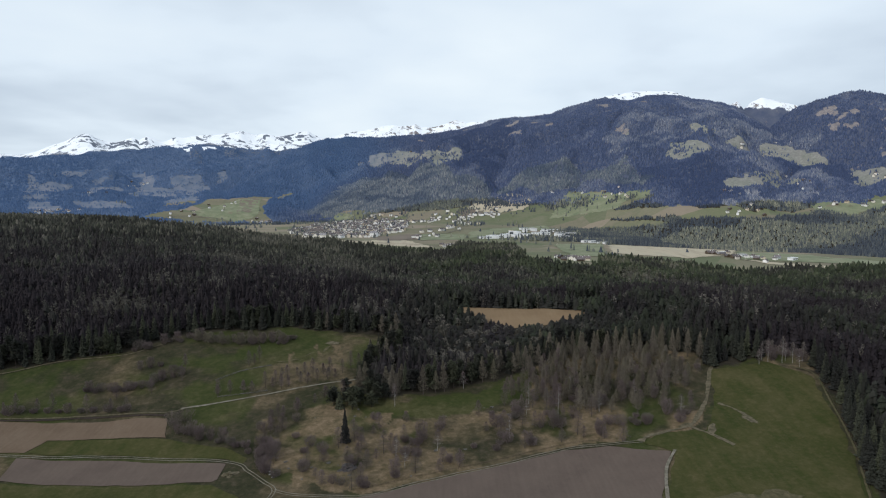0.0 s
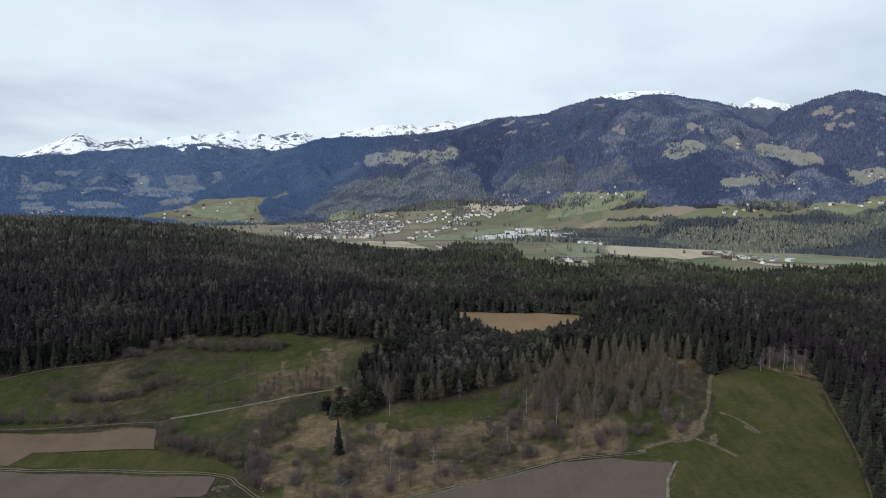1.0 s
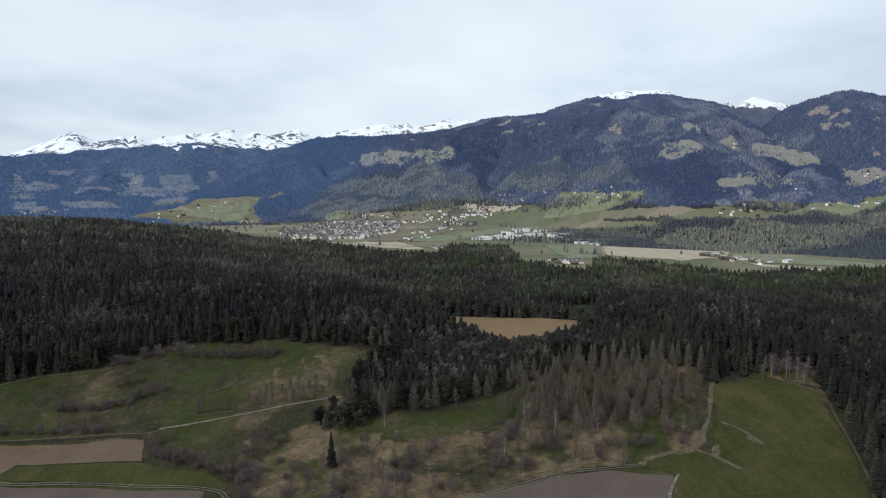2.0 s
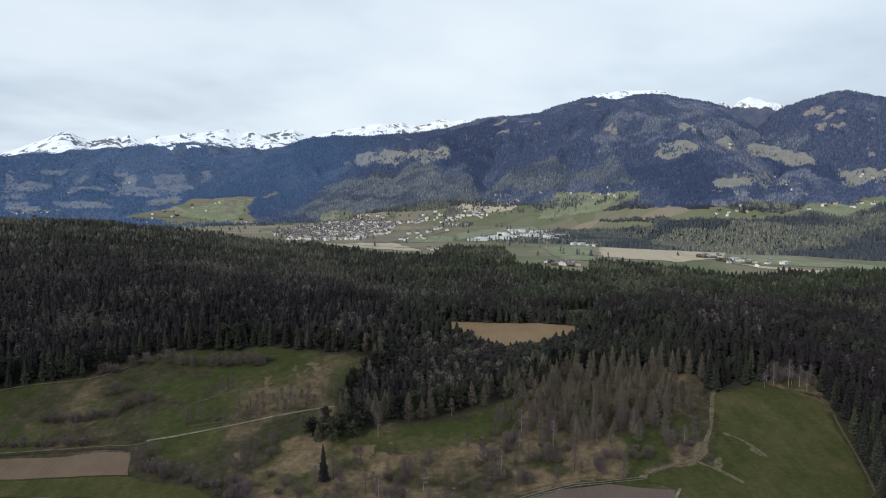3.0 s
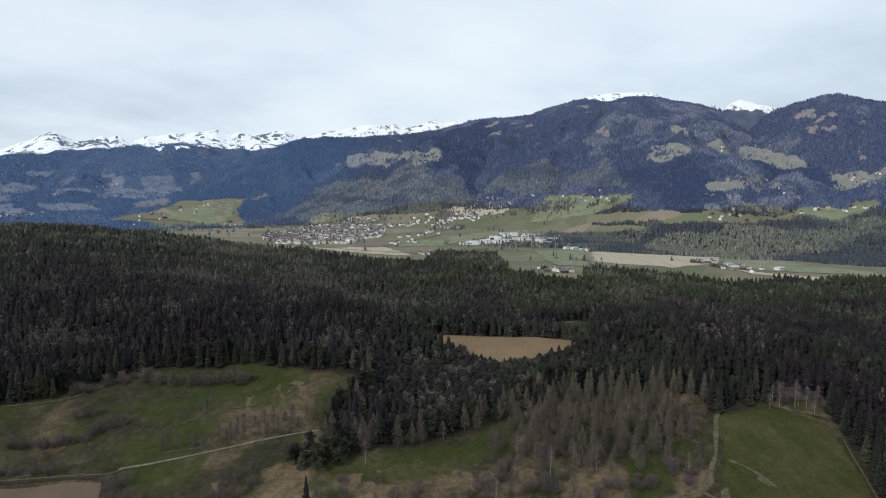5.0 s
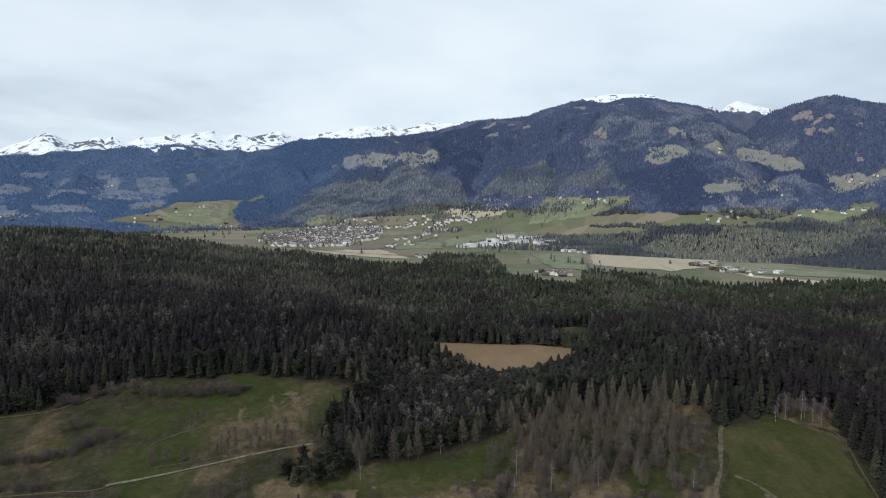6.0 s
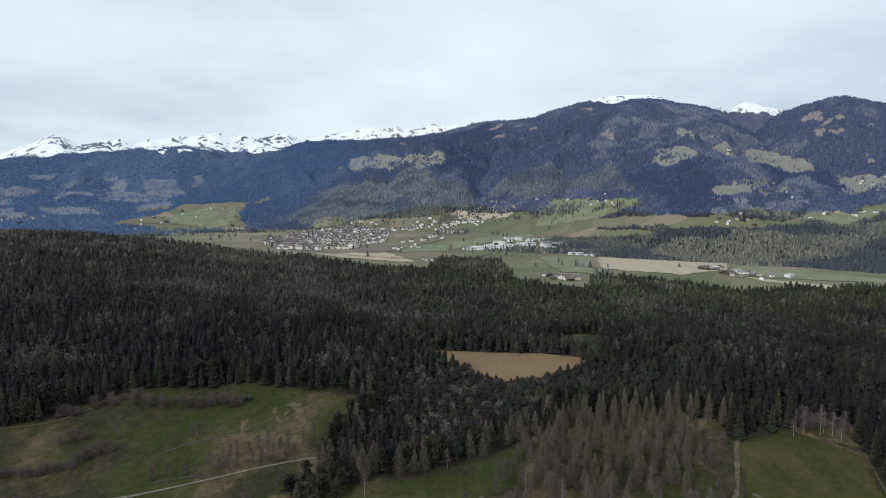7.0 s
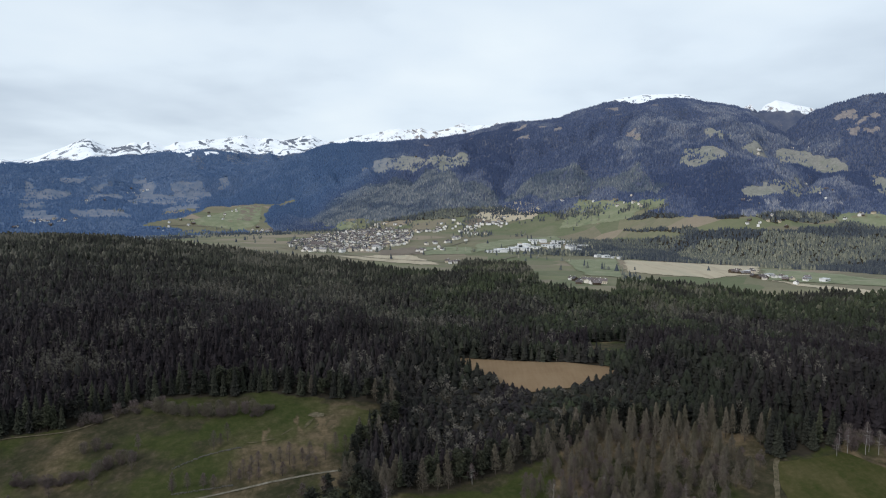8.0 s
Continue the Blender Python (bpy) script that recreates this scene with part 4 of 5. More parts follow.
def plant_forest():
    rng = np.random.default_rng(4)
    bands = ((0, 640, 4.9, 7, 9), (640, 900, 5.0, 5, 6), (900, 1400, 5.6, 3, 6))
    for r0, r1, gap, tiers, sides in bands:
        x, y = scatter(-1000, 900, 60, 1300, gap, rng)
        az, r = polar(x, y)
        keep = (r >= r0) & (r < r1) & (np.abs(az) < 40) & near_wood_mask(x, y) & ~front_row(x, y) & (vnoise(x, y, 11, 17) > -0.85)
        x, y, r = x[keep], y[keep], r[keep]
        z = height(x, y)
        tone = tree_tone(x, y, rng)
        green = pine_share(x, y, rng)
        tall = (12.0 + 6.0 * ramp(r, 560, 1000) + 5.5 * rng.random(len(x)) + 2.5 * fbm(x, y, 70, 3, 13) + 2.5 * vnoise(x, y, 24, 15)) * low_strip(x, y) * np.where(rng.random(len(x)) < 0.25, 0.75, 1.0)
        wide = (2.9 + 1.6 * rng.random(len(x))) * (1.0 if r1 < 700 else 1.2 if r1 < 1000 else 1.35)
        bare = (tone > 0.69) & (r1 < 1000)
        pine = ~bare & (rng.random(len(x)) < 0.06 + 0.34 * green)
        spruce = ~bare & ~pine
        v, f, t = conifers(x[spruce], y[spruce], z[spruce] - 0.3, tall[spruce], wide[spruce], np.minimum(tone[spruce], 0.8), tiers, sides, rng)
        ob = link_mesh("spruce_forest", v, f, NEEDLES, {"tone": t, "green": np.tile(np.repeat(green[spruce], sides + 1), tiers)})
        tagged(ob, "dense dark spruce forest covering the valley side", "forest", "valley forest", "stuff")
        lumps, spokes = (4, 7) if r1 < 700 else (3, 6) if r1 < 1000 else (2, 5)
        v, f, t = pine_crowns(x[pine], y[pine], z[pine], tall[pine] * 0.95, wide[pine] * 0.62, np.minimum(tone[pine] + 0.05, 0.8), lumps, spokes, rng)
        ob = link_mesh("pine_forest", v, f, NEEDLES, {"tone": t, "green": np.tile(np.repeat(np.maximum(green[pine], 0.4), 1 + 2 * spokes), lumps)})
        tagged(ob, "dark green pines with rounded crowns across the valley forest", "forest", "valley forest", "stuff")
        if bare.any():
            v, f, t = twig_crowns(x[bare], y[bare], z[bare] - 0.2, tall[bare] * 0.97, wide[bare] * 1.1, tone[bare], 90 if r1 < 700 else 55, rng)
            ob = link_mesh("larch_forest", v, f, NEEDLES, {"tone": t, "green": 0 * t})
            tagged(ob, "bare grey-brown larches scattered through the spruce forest", "forest", "valley forest", "stuff")


# sunlit part of the valley wood: sunlight put into a paler tree tone
SUNNY_WOOD = [(561, 1526), (599, 1713), (728, 1656), (835, 1632), (898, 1561), (851, 1433), (654, 1350), (569, 1443)]
# slopes where pale larches outnumber the spruces; the tone also holds their sunlight
NOSE_SLOPE = [(-582, 2546), (-420, 3002), (-209, 3016), (4, 2718), (161, 2526), (178, 2307), (44, 2271), (-334, 2382)]
MIDDLE_SLOPE = [(202, 2483), (319, 2540), (457, 2559), (681, 2314), (724, 2193), (645, 2062), (513, 2290), (401, 2237)]
UPPER_SLOPE = [(813, 3047), (939, 2935), (1249, 2866), (1531, 2859), (1487, 2598), (1023, 2344), (889, 2376), (710, 2345), (663, 2567)]
LARCH_BAND = [(836, 1850), (903, 1905), (963, 1885), (1035, 1804), (1004, 1735), (800, 1750), (799, 1804)]


# folds of the mountain whose shadow is put into a darker tree tone
SHADED_FOLDS = [
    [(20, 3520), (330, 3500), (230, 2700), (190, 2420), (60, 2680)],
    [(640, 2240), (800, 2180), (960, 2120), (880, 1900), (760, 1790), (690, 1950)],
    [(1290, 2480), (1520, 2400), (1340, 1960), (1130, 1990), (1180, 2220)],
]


def plant_far_forest():
    rng = np.random.default_rng(9)
    for a0, a1, r0, r1, count, size in ((-40, -6, 2300, 4450, 125000, 0.62), (-40, 42, 1050, 2300, 125000, 0.72), (-21, 42, 2300, 3800, 150000, 0.85)):
        az = np.radians(a0 + (a1 - a0) * rng.random(count))
        r = np.sqrt(r0 ** 2 + (r1 ** 2 - r0 ** 2) * rng.random(count))
        x, y = r * np.sin(az), 32 + r * np.cos(az)
        z = height(x, y)
        azim, dist = polar(x, y)
        _, high = mountain(azim, dist, x, y)
        stray = (rng.random(count) < 0.03 + 0.30 * ramp(fbm(x, y, 70, 3, 99), 0.1, 0.7)) & (r > 2150) & ~inside(x, y, WEST_MEADOW)
        open_slope = ramp(np.abs(fbm(x, y, 140, 4, 93)), 0.0, 0.05)
        behind = knots(azim, RIDGES[1][4]) + 60 if a1 < 0 else np.where(azim < 25, knots(azim, RIDGES[0][4]), knots(azim, RIDGES[3][4]) + 40) + 60
        keep = (r < behind) & (far_forest(x, y, z) & (rng.random(count) < open_slope + 0.3) | stray) & (snow_cover(x, y, z) < 0.35) & ((fbm(x, y, 120, 4, 91) < 1.0) | (z < 420)) & (z < 648) & ((high < 0.5) | (z < knots(azim, "-34:330 -25:400 -12:430 5:585 45:560")))
        for scree in SCREES:
            keep &= ~(ragged(x, y, scree, 25, 40) & (fbm(x, y, 45, 3, 92) > 0.1))
        x, y, z, r, azim = x[keep], y[keep], z[keep], r[keep], azim[keep]
        tall = (9.5 + 6.5 * rng.random(len(x))) * (1 - 0.35 * ramp(z, 380, 600)) * size
        wide = (2.5 + 1.8 * rng.random(len(x))) * (0.55 + 0.5 * size)
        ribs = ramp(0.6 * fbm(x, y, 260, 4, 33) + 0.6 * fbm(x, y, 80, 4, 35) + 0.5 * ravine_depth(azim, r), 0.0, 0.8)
        pale = np.zeros(len(x))
        for slope, amount in ((NOSE_SLOPE, 0.62), (MIDDLE_SLOPE, 0.55), (UPPER_SLOPE, 0.56), (LARCH_BAND, 0.9)):
            pale = np.maximum(pale, amount * ragged(x, y, slope, 60, 150))
        sunny = ragged(x, y, SUNNY_WOOD, 40, 120)
        # ribs paler than gullies; eastern slopes get extra sunlight in the tone
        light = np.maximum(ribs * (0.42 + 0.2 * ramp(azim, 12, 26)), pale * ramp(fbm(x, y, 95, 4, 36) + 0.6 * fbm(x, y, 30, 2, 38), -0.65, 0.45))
        # dense is 1 in the shadowed folds; their shade darkens the tree tone
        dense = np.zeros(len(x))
        for fold in SHADED_FOLDS:
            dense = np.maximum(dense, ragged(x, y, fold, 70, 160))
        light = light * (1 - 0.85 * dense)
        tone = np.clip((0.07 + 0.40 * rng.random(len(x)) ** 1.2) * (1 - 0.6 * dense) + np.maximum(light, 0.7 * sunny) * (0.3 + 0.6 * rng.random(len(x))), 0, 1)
        olive = np.maximum.reduce([ragged(x, y, NOSE_SLOPE, 60, 150) * 0.8, ragged(x, y, MIDDLE_SLOPE, 60, 150) * 0.9, 0.1 * ragged(x, y, UPPER_SLOPE, 60, 150)])
        flat = ragged(x, y, VALLEY_WOOD, 10, 60) | low_foot(x, y, z)
        for name, pick, needles, label in (("mountain_forest", ~flat, HAZY_NEEDLES, "dark conifer forest on the mountain sides with paler larches"),
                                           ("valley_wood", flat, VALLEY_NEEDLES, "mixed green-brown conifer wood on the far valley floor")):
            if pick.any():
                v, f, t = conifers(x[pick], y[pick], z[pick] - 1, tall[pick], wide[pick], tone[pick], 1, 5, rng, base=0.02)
                hue = {"tone": t, "green": np.repeat(olive[pick], 6), "blue_haze": np.repeat(far_range(x, y)[pick], 6)}
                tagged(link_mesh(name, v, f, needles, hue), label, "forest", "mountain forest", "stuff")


def edge_distance(x, y, corners):
    """How far places lie from a line of the plan."""
    best = np.full(np.shape(x), 1e9)
    for (x0, y0), (x1, y1) in zip(corners, corners[1:]):
        t = np.clip(((x - x0) * (x1 - x0) + (y - y0) * (y1 - y0)) / ((x1 - x0) ** 2 + (y1 - y0) ** 2), 0, 1)
        best = np.minimum(best, np.hypot(x - x0 - t * (x1 - x0), y - y0 - t * (y1 - y0)))
    return best


def front_row(x, y):
    """The outermost trees of the near forest, which stand one by one."""
    return (edge_distance(x, y, FOREST_EDGE[1:]) < 10) & (x > -340) & (y > 230)


plant_forest()
plant_far_forest()


# ---------------------------------------------------------------- single trees, bushes and stones
def part(name, bm, material, parent, label=""):
    me = bpy.data.meshes.new(name)
    bm.to_mesh(me)
    bm.free()
    me.materials.append(material)
    ob = new(name, me)
    ob.parent = parent
    return tagged(ob, label)


def part_arrays(name, verts, faces, material, parent, label=""):
    ob = link_mesh(name, verts, faces, material)
    ob.parent = parent
    return tagged(ob, label)


def tube(points, radii, sides=6):
    """A tapered, bent stem as arrays."""
    p, r = np.array(points, float), np.array(radii, float)
    a = np.arange(sides) * 2 * math.pi / sides
    v = np.concatenate([c + q * np.stack([np.cos(a), np.sin(a), 0 * a], -1) for c, q in zip(p, r)])
    f = [(k * sides + i, k * sides + (i + 1) % sides, (k + 1) * sides + (i + 1) % sides, (k + 1) * sides + i) for k in range(len(p) - 1) for i in range(sides)]
    return v, np.array(f)


def slivers(start, way, width, rng):
    """Thin twigs, one triangle each."""
    n = len(start)
    side = np.cross(way, rng.normal(size=(n, 3)))
    side /= np.maximum(np.linalg.norm(side, axis=1), 1e-6)[:, None]
    w = np.broadcast_to(np.asarray(width, float), (n,))[:, None]
    v = np.stack([start - side * w, start + side * w, start + way], 1).reshape(-1, 3)
    return v, np.arange(3 * n).reshape(-1, 3)


def stem(tall, base, bend, rng, steps=6):
    k = np.linspace(0, 1, steps)
    sway = np.cumsum(rng.normal(size=(steps, 2)) * bend, 0)
    sway -= sway[0]
    return [(sx, sy, tall * t) for (sx, sy), t in zip(sway, k)], base * (1 - 0.9 * k)


def spruce_tree(seed, tall, wide, label, whorls=21):
    rng = np.random.default_rng(seed)
    tree = tagged(new("spruce_tree"), label, "tree", "trees at the forest edge")
    pts, rad = stem(tall, 0.28, 0.06, rng)
    part_arrays("trunk", *tube(pts, rad), DARK_BARK, tree)
    verts, faces, n = [], [], 0
    for k in range(whorls):
        f = 0.10 + 0.88 * k / (whorls - 1)
        reach = wide * (1 - f) ** 0.8 * (0.8 + 0.4 * rng.random()) + 0.15
        for i in range(9):
            a = 6.283 * (i + rng.random() * 0.8) / 9 + k
            L = reach * (0.65 + 0.55 * rng.random())
            z0 = tall * f + rng.normal() * 0.25
            d, s = np.array([math.cos(a), math.sin(a), 0]), np.array([-math.sin(a), math.cos(a), 0])
            root, mid, tip = np.array([0, 0, z0 + 0.35]), d * L * 0.6 + [0, 0, z0 - 0.10 * L], d * L + [0, 0, z0 - 0.38 * L + 0.3 * rng.random()]
            spread_w = L * 0.30 + 0.12
            hang = np.array([0, 0, -0.40 * L - 0.2])
            verts += [root, mid + s * spread_w + hang * 0.6, tip, mid - s * spread_w + hang * 0.6, mid + [0, 0, 0.1], mid + hang]
            faces += [(n, n + 1, n + 4), (n + 4, n + 1, n + 2), (n, n + 4, n + 3), (n + 4, n + 2, n + 3), (n, n + 5, n + 2)]
            n += 6
    part_arrays("crown", verts, faces, SPRUCE, tree)
    return tree


def pine_tree(seed, tall, wide, label):
    """A pine: bare lower trunk and an uneven, clumped crown."""
    rng = np.random.default_rng(seed)
    tree = tagged(new("pine_tree"), label, "tree", "trees at the forest edge")
    pts, rad = stem(tall * 0.95, 0.26, 0.14, rng)
    part_arrays("trunk", *tube(pts, rad), DARK_BARK, tree)
    clumps = 44
    c = np.stack([rng.normal(size=clumps) * wide * 0.42, rng.normal(size=clumps) * wide * 0.42, tall * (0.24 + 0.74 * rng.random(clumps) ** 0.85)], -1)
    c[:, :2] *= (1.15 - 0.8 * ((c[:, 2] / tall - 0.24) / 0.76))[:, None]
    start = np.repeat(c, 22, 0) + rng.normal(size=(clumps * 22, 3)) * [0.55, 0.55, 0.4]
    way = rng.normal(size=start.shape) * [0.8, 0.8, 0.45]
    v, f = slivers(start, way, 0.42, rng)
    part_arrays("crown", v, f, SPRUCE, tree)
    return tree


def bare_tree(name, seed, tall, wide, bark, twig, label, group, low=0.15, droop=0.05, count=640, cone=0.8, twig_width=0.12):
    """A leafless tree: trunk, limbs and a haze of fine twigs."""
    rng = np.random.default_rng(seed)
    tree = tagged(new(name), label, "tree", group)
    pts, rad = stem(tall, (0.07 if bark == BIRCH else 0.15) + tall * 0.005, 0.10, rng)
    limbs = 34
    f = low + (0.97 - low) * np.sort(rng.random(limbs))
    a = rng.random(limbs) * 6.283
    L = wide * (1 - (f - low) / (1 - low)) ** cone * (0.7 + 0.5 * rng.random(limbs)) + 0.3
    root = np.stack([np.interp(f, np.linspace(0, 1, len(pts)), [p[0] for p in pts]), np.interp(f, np.linspace(0, 1, len(pts)), [p[1] for p in pts]), tall * f], -1)
    way = np.stack([np.cos(a) * L, np.sin(a) * L, (droop + 0.25 * rng.random(limbs)) * L], -1)
    v0, f0 = tube(pts, rad)
    v1, f1 = slivers(root, way, 0.06, rng)
    part_arrays("trunk", np.concatenate([v0, v1]), np.concatenate([f0[:, [0, 1, 2]], f0[:, [0, 2, 3]], f1 + len(v0)]), bark, tree)
    count = int(count * (1.75 if twig == LARCH else 1.5))
    h = low + (1 - low) * rng.random(count) ** 0.85
    taper = (1 - (h - low) / (1 - low)) ** cone * np.minimum(1.0, 0.45 + 2.2 * (h - low) / (1 - low))
    lobes = 0.55 + 0.75 * rng.random(limbs)[rng.integers(0, limbs, count)] + 0.25 * np.sin(tall * h * 2.1)
    q, b = (wide * taper * lobes + 0.12) * rng.random(count) ** 0.45 * (1.15 if twig == LARCH else 1.3), rng.random(count) * 6.283
    lean = np.linspace(0, 1, len(pts))
    start = np.stack([np.interp(h, lean, [p[0] for p in pts]) + q * np.cos(b), np.interp(h, lean, [p[1] for p in pts]) + q * np.sin(b), tall * h - 0.25 * q], -1)
    fine = rng.normal(size=(count, 3)) * [0.26, 0.26, 0.22] + np.stack([0.16 * np.cos(b), 0.16 * np.sin(b), 0.62 + 0 * b], -1)
    v, g = slivers(start, fine, twig_width * 0.5, rng)
    tagged(part_arrays("crown", v, g, twig, tree), kind="stuff")
    return tree


def bush(seed, tall, wide, label):
    """An upright leafless shrub: a sheaf of stems in a loose haze of twigs."""
    rng = np.random.default_rng(seed)
    shrub = tagged(new("bush"), label, "bush", "leafless bushes")
    n = 12
    a, lean = rng.random(n) * 6.283, 0.1 + 0.6 * rng.random(n)
    way = np.stack([np.cos(a) * lean * wide, np.sin(a) * lean * wide, tall * (0.7 + 0.3 * rng.random(n)) * (1.1 - 0.35 * lean)], -1)
    root = np.stack([np.cos(a) * 0.5, np.sin(a) * 0.5, 0 * a - 0.1], -1)
    v, f = slivers(root, way, 0.08, rng)
    tagged(part_arrays("stem", v, f, BARK, shrub), kind="stuff")
    count = 620
    b, h = rng.random(count) * 6.283, rng.random(count) ** 0.85
    q = wide * np.sqrt(rng.random(count)) * (0.55 + 0.6 * np.sin(np.clip(h, 0, 1) * 2.6))
    start = np.stack([q * np.cos(b), q * np.sin(b), tall * (0.06 + 0.82 * h)], -1)
    fine = rng.normal(size=(count, 3)) * 0.32 + np.stack([0.35 * np.cos(b), 0.35 * np.sin(b), 0.95 + 0 * b], -1)
    v, f = slivers(start, fine, 0.065, rng)
    tagged(part_arrays("crown", v, f, TWIGS, shrub), kind="stuff")
    return shrub


def boulder(seed, size, label, material=None, name="boulder", group="boulders on the knoll", kind="rock"):
    rng = np.random.default_rng(seed)
    bm = bmesh.new()
    bmesh.ops.create_icosphere(bm, subdivisions=3, radius=1)
    off = rng.random(3) * 50
    for v in bm.verts:
        p = v.co + Vector(off)
        k = 0.75 + 0.6 * noise.noise(p * 1.3) + 0.35 * noise.noise(p * 3.5)
        v.co = Vector((v.co.x * size[0] * k, v.co.y * size[1] * k, max(-0.25, v.co.z) * size[2] * k))
    me = bpy.data.meshes.new(name)
    bm.to_mesh(me)
    bm.free()
    me.materials.append(material or STONE)
    return tagged(new(name, me), label, kind, group)


def seat(x, y, turn=0.0, sx=1.0, sz=1.0, sink=0.1):
    return Matrix.LocRotScale((x, y, float(height(x, y)) - sink), Euler((0, 0, turn)), (sx, sx, sz))


def plant(kinds, places, rng, low=0.85, high=1.15):
    """Sets copies of the kinds at the places; each kind's first plant keeps its own size."""
    fresh = list(kinds)
    for x, y in places:
        turn = rng.random() * 6.283
        if fresh:
            fresh.pop().matrix_basis = seat(x, y, turn)
        else:
            s = low + (high - low) * rng.random()
            copy_thing(kinds[rng.integers(len(kinds))], seat(x, y, turn, s * (0.9 + 0.25 * rng.random()), s))


def along(points, gap, drift, rng):
    p = smooth_line(points, gap)
    return [tuple(q) for q in p + rng.normal(size=p.shape) * drift]


rng = np.random.default_rng(12)
# outermost trees of the near forest
gx, gy = scatter(-340, 240, 232, 490, 5.3, rng)
keep = near_wood_mask(gx, gy) & front_row(gx, gy)
row = list(zip(gx[keep], gy[keep]))
rng.shuffle(row)
row.sort(key=lambda p: rng.random() + 0.45 * (-60 < p[0] < 120) - 0.9 * (p[0] > 160))
n_spruce, n_pine = int(len(row) * 0.60), int(len(row) * 0.27)
spruces = [spruce_tree(s, h, w, "tall dark green spruce at the forest edge") for s, h, w in ((1, 18, 3.1), (2, 15.5, 2.8), (3, 20, 3.4), (4, 13, 2.7))]
plant(spruces, row[:n_spruce], rng)
pines = [pine_tree(s, h, w, "dark green pine with a bare trunk at the forest edge") for s, h, w in ((5, 15, 3.6), (6, 17, 4.0), (7, 12.5, 3.4))]
plant(pines, row[n_spruce:n_spruce + n_pine], rng)
edge_larches = [bare_tree("larch_tree", s, h, w, BARK, LARCH, "bare grey-brown larch at the forest edge", "larches", count=800, cone=0.95, twig_width=0.16) for s, h, w in ((11, 16, 3.2), (12, 13.5, 2.9), (13, 17, 3.4))]
plant(edge_larches, row[n_spruce + n_pine:], rng)

# lone dark conifers on the knoll
lone = [spruce_tree(s, h, w, "lone dense dark conifer on the grassy knoll", 26) for s, h, w in ((22, 10, 3.0), (21, 19, 3.0))]
plant(lone[1:], [(-53, 329)], rng)
plant(lone[:1], [(-62, 365)], rng)
corner = [pine_tree(s, h, w, "dark bushy pine at the corner of the wood") for s, h, w in ((23, 13, 4.2), (24, 10, 3.8))]
plant(corner, [(-50, 369), (-46, 376), (-57, 372), (-40, 372), (-60, 380), (-54, 363), (-66, 369), (-43, 366), (-35, 374)], rng, 0.8, 1.15)

# open stand of bare larches
LARCH_STAND = [(54, 399), (69, 426), (109, 430), (150, 420), (152, 396), (146, 366), (130, 354), (101, 346), (71, 356), (53, 366)]
gx, gy = scatter(45, 180, 340, 435, 6.4, rng)
keep = ragged(gx, gy, LARCH_STAND, 5, 25) & (rng.random(len(gx)) < 0.62 + 0.4 * ramp(gy, 365, 395))
stand = [bare_tree("larch_tree", s, h, w, BARK, LARCH, "bare grey-brown larch in an open stand", "larches", count=760, cone=0.95, twig_width=0.17) for s, h, w in ((31, 13, 3.2), (32, 15, 3.4), (33, 10, 2.9), (34, 13.5, 2.8))]
plant(stand, list(zip(gx[keep], gy[keep])), rng, 0.75, 1.1)
gx, gy = scatter(50, 165, 340, 425, 9.0, rng)
keep = ragged(gx, gy, LARCH_STAND, 8, 25) & (rng.random(len(gx)) < 0.5)
undergrowth = [bare_tree("bare_tree", s, h, w, BARK, TWIGS, "purple-brown leafless tree among the larches", "leafless trees", low=0.08, count=520, cone=0.5) for s, h, w in ((46, 9, 2.6), (47, 11, 2.4), (48, 7, 2.8))]
plant(undergrowth, list(zip(gx[keep], gy[keep])), rng, 0.7, 1.15)
back = [bare_tree("larch_tree", 35, 19, 2.8, BARK, LARCH, "tall bare larch at the back of the stand", "larches", count=1000, cone=0.95, twig_width=0.19)]
plant(back, along([(70, 424), (87, 420), (114, 421), (136, 418), (157, 412), (173, 405)], 5.0, 1.5, rng), rng, 0.8, 1.05)

pollards = [bare_tree("willow_tree", s, h, w, BARK, LARCH, "pale olive leafless willow under the forest edge", "willows", low=0.15, count=620, cone=0.4, twig_width=0.17) for s, h, w in ((44, 8, 3.0), (45, 9.5, 3.4))]
plant(pollards, along([(-182, 453), (-165, 451), (-142, 450), (-118, 453)], 4.2, 1.2, rng), rng, 0.8, 1.1)

gx, gy = scatter(28, 78, 340, 412, 7.5, rng)
keep = inside(gx, gy, [(30, 372), (50, 398), (78, 410), (80, 380), (66, 348), (36, 352)]) & (rng.random(len(gx)) < 0.7)
dim = [bare_tree("bare_tree", s, h, w, BARK, TWIGS, "dark slender leafless tree beside the larch stand", "leafless trees", low=0.12, count=520, cone=0.6) for s, h, w in ((36, 12, 2.2), (37, 14, 2.4), (38, 9.5, 2.4))]
plant(dim, list(zip(gx[keep], gy[keep])), rng, 0.8, 1.1)

# birches with white trunks
birches = [bare_tree("birch_tree", s, h, 2.6, BIRCH, TWIGS, "leafless birch with a pale trunk", "birches", low=0.3, count=380, cone=0.6) for s, h in ((41, 14), (42, 16), (43, 11))]
plant(birches, [(13, 389), (51, 364), (76, 370), (112, 359), (200, 389), (221, 381), (-29, 367), (-19, 301), (133, 341), (214, 388), (217, 390), (220, 387), (204, 394), (206, 390), (227, 388), (48, 352), (66, 350), (-3, 318), (-24, 309), (36, 330), (90, 352)], rng)

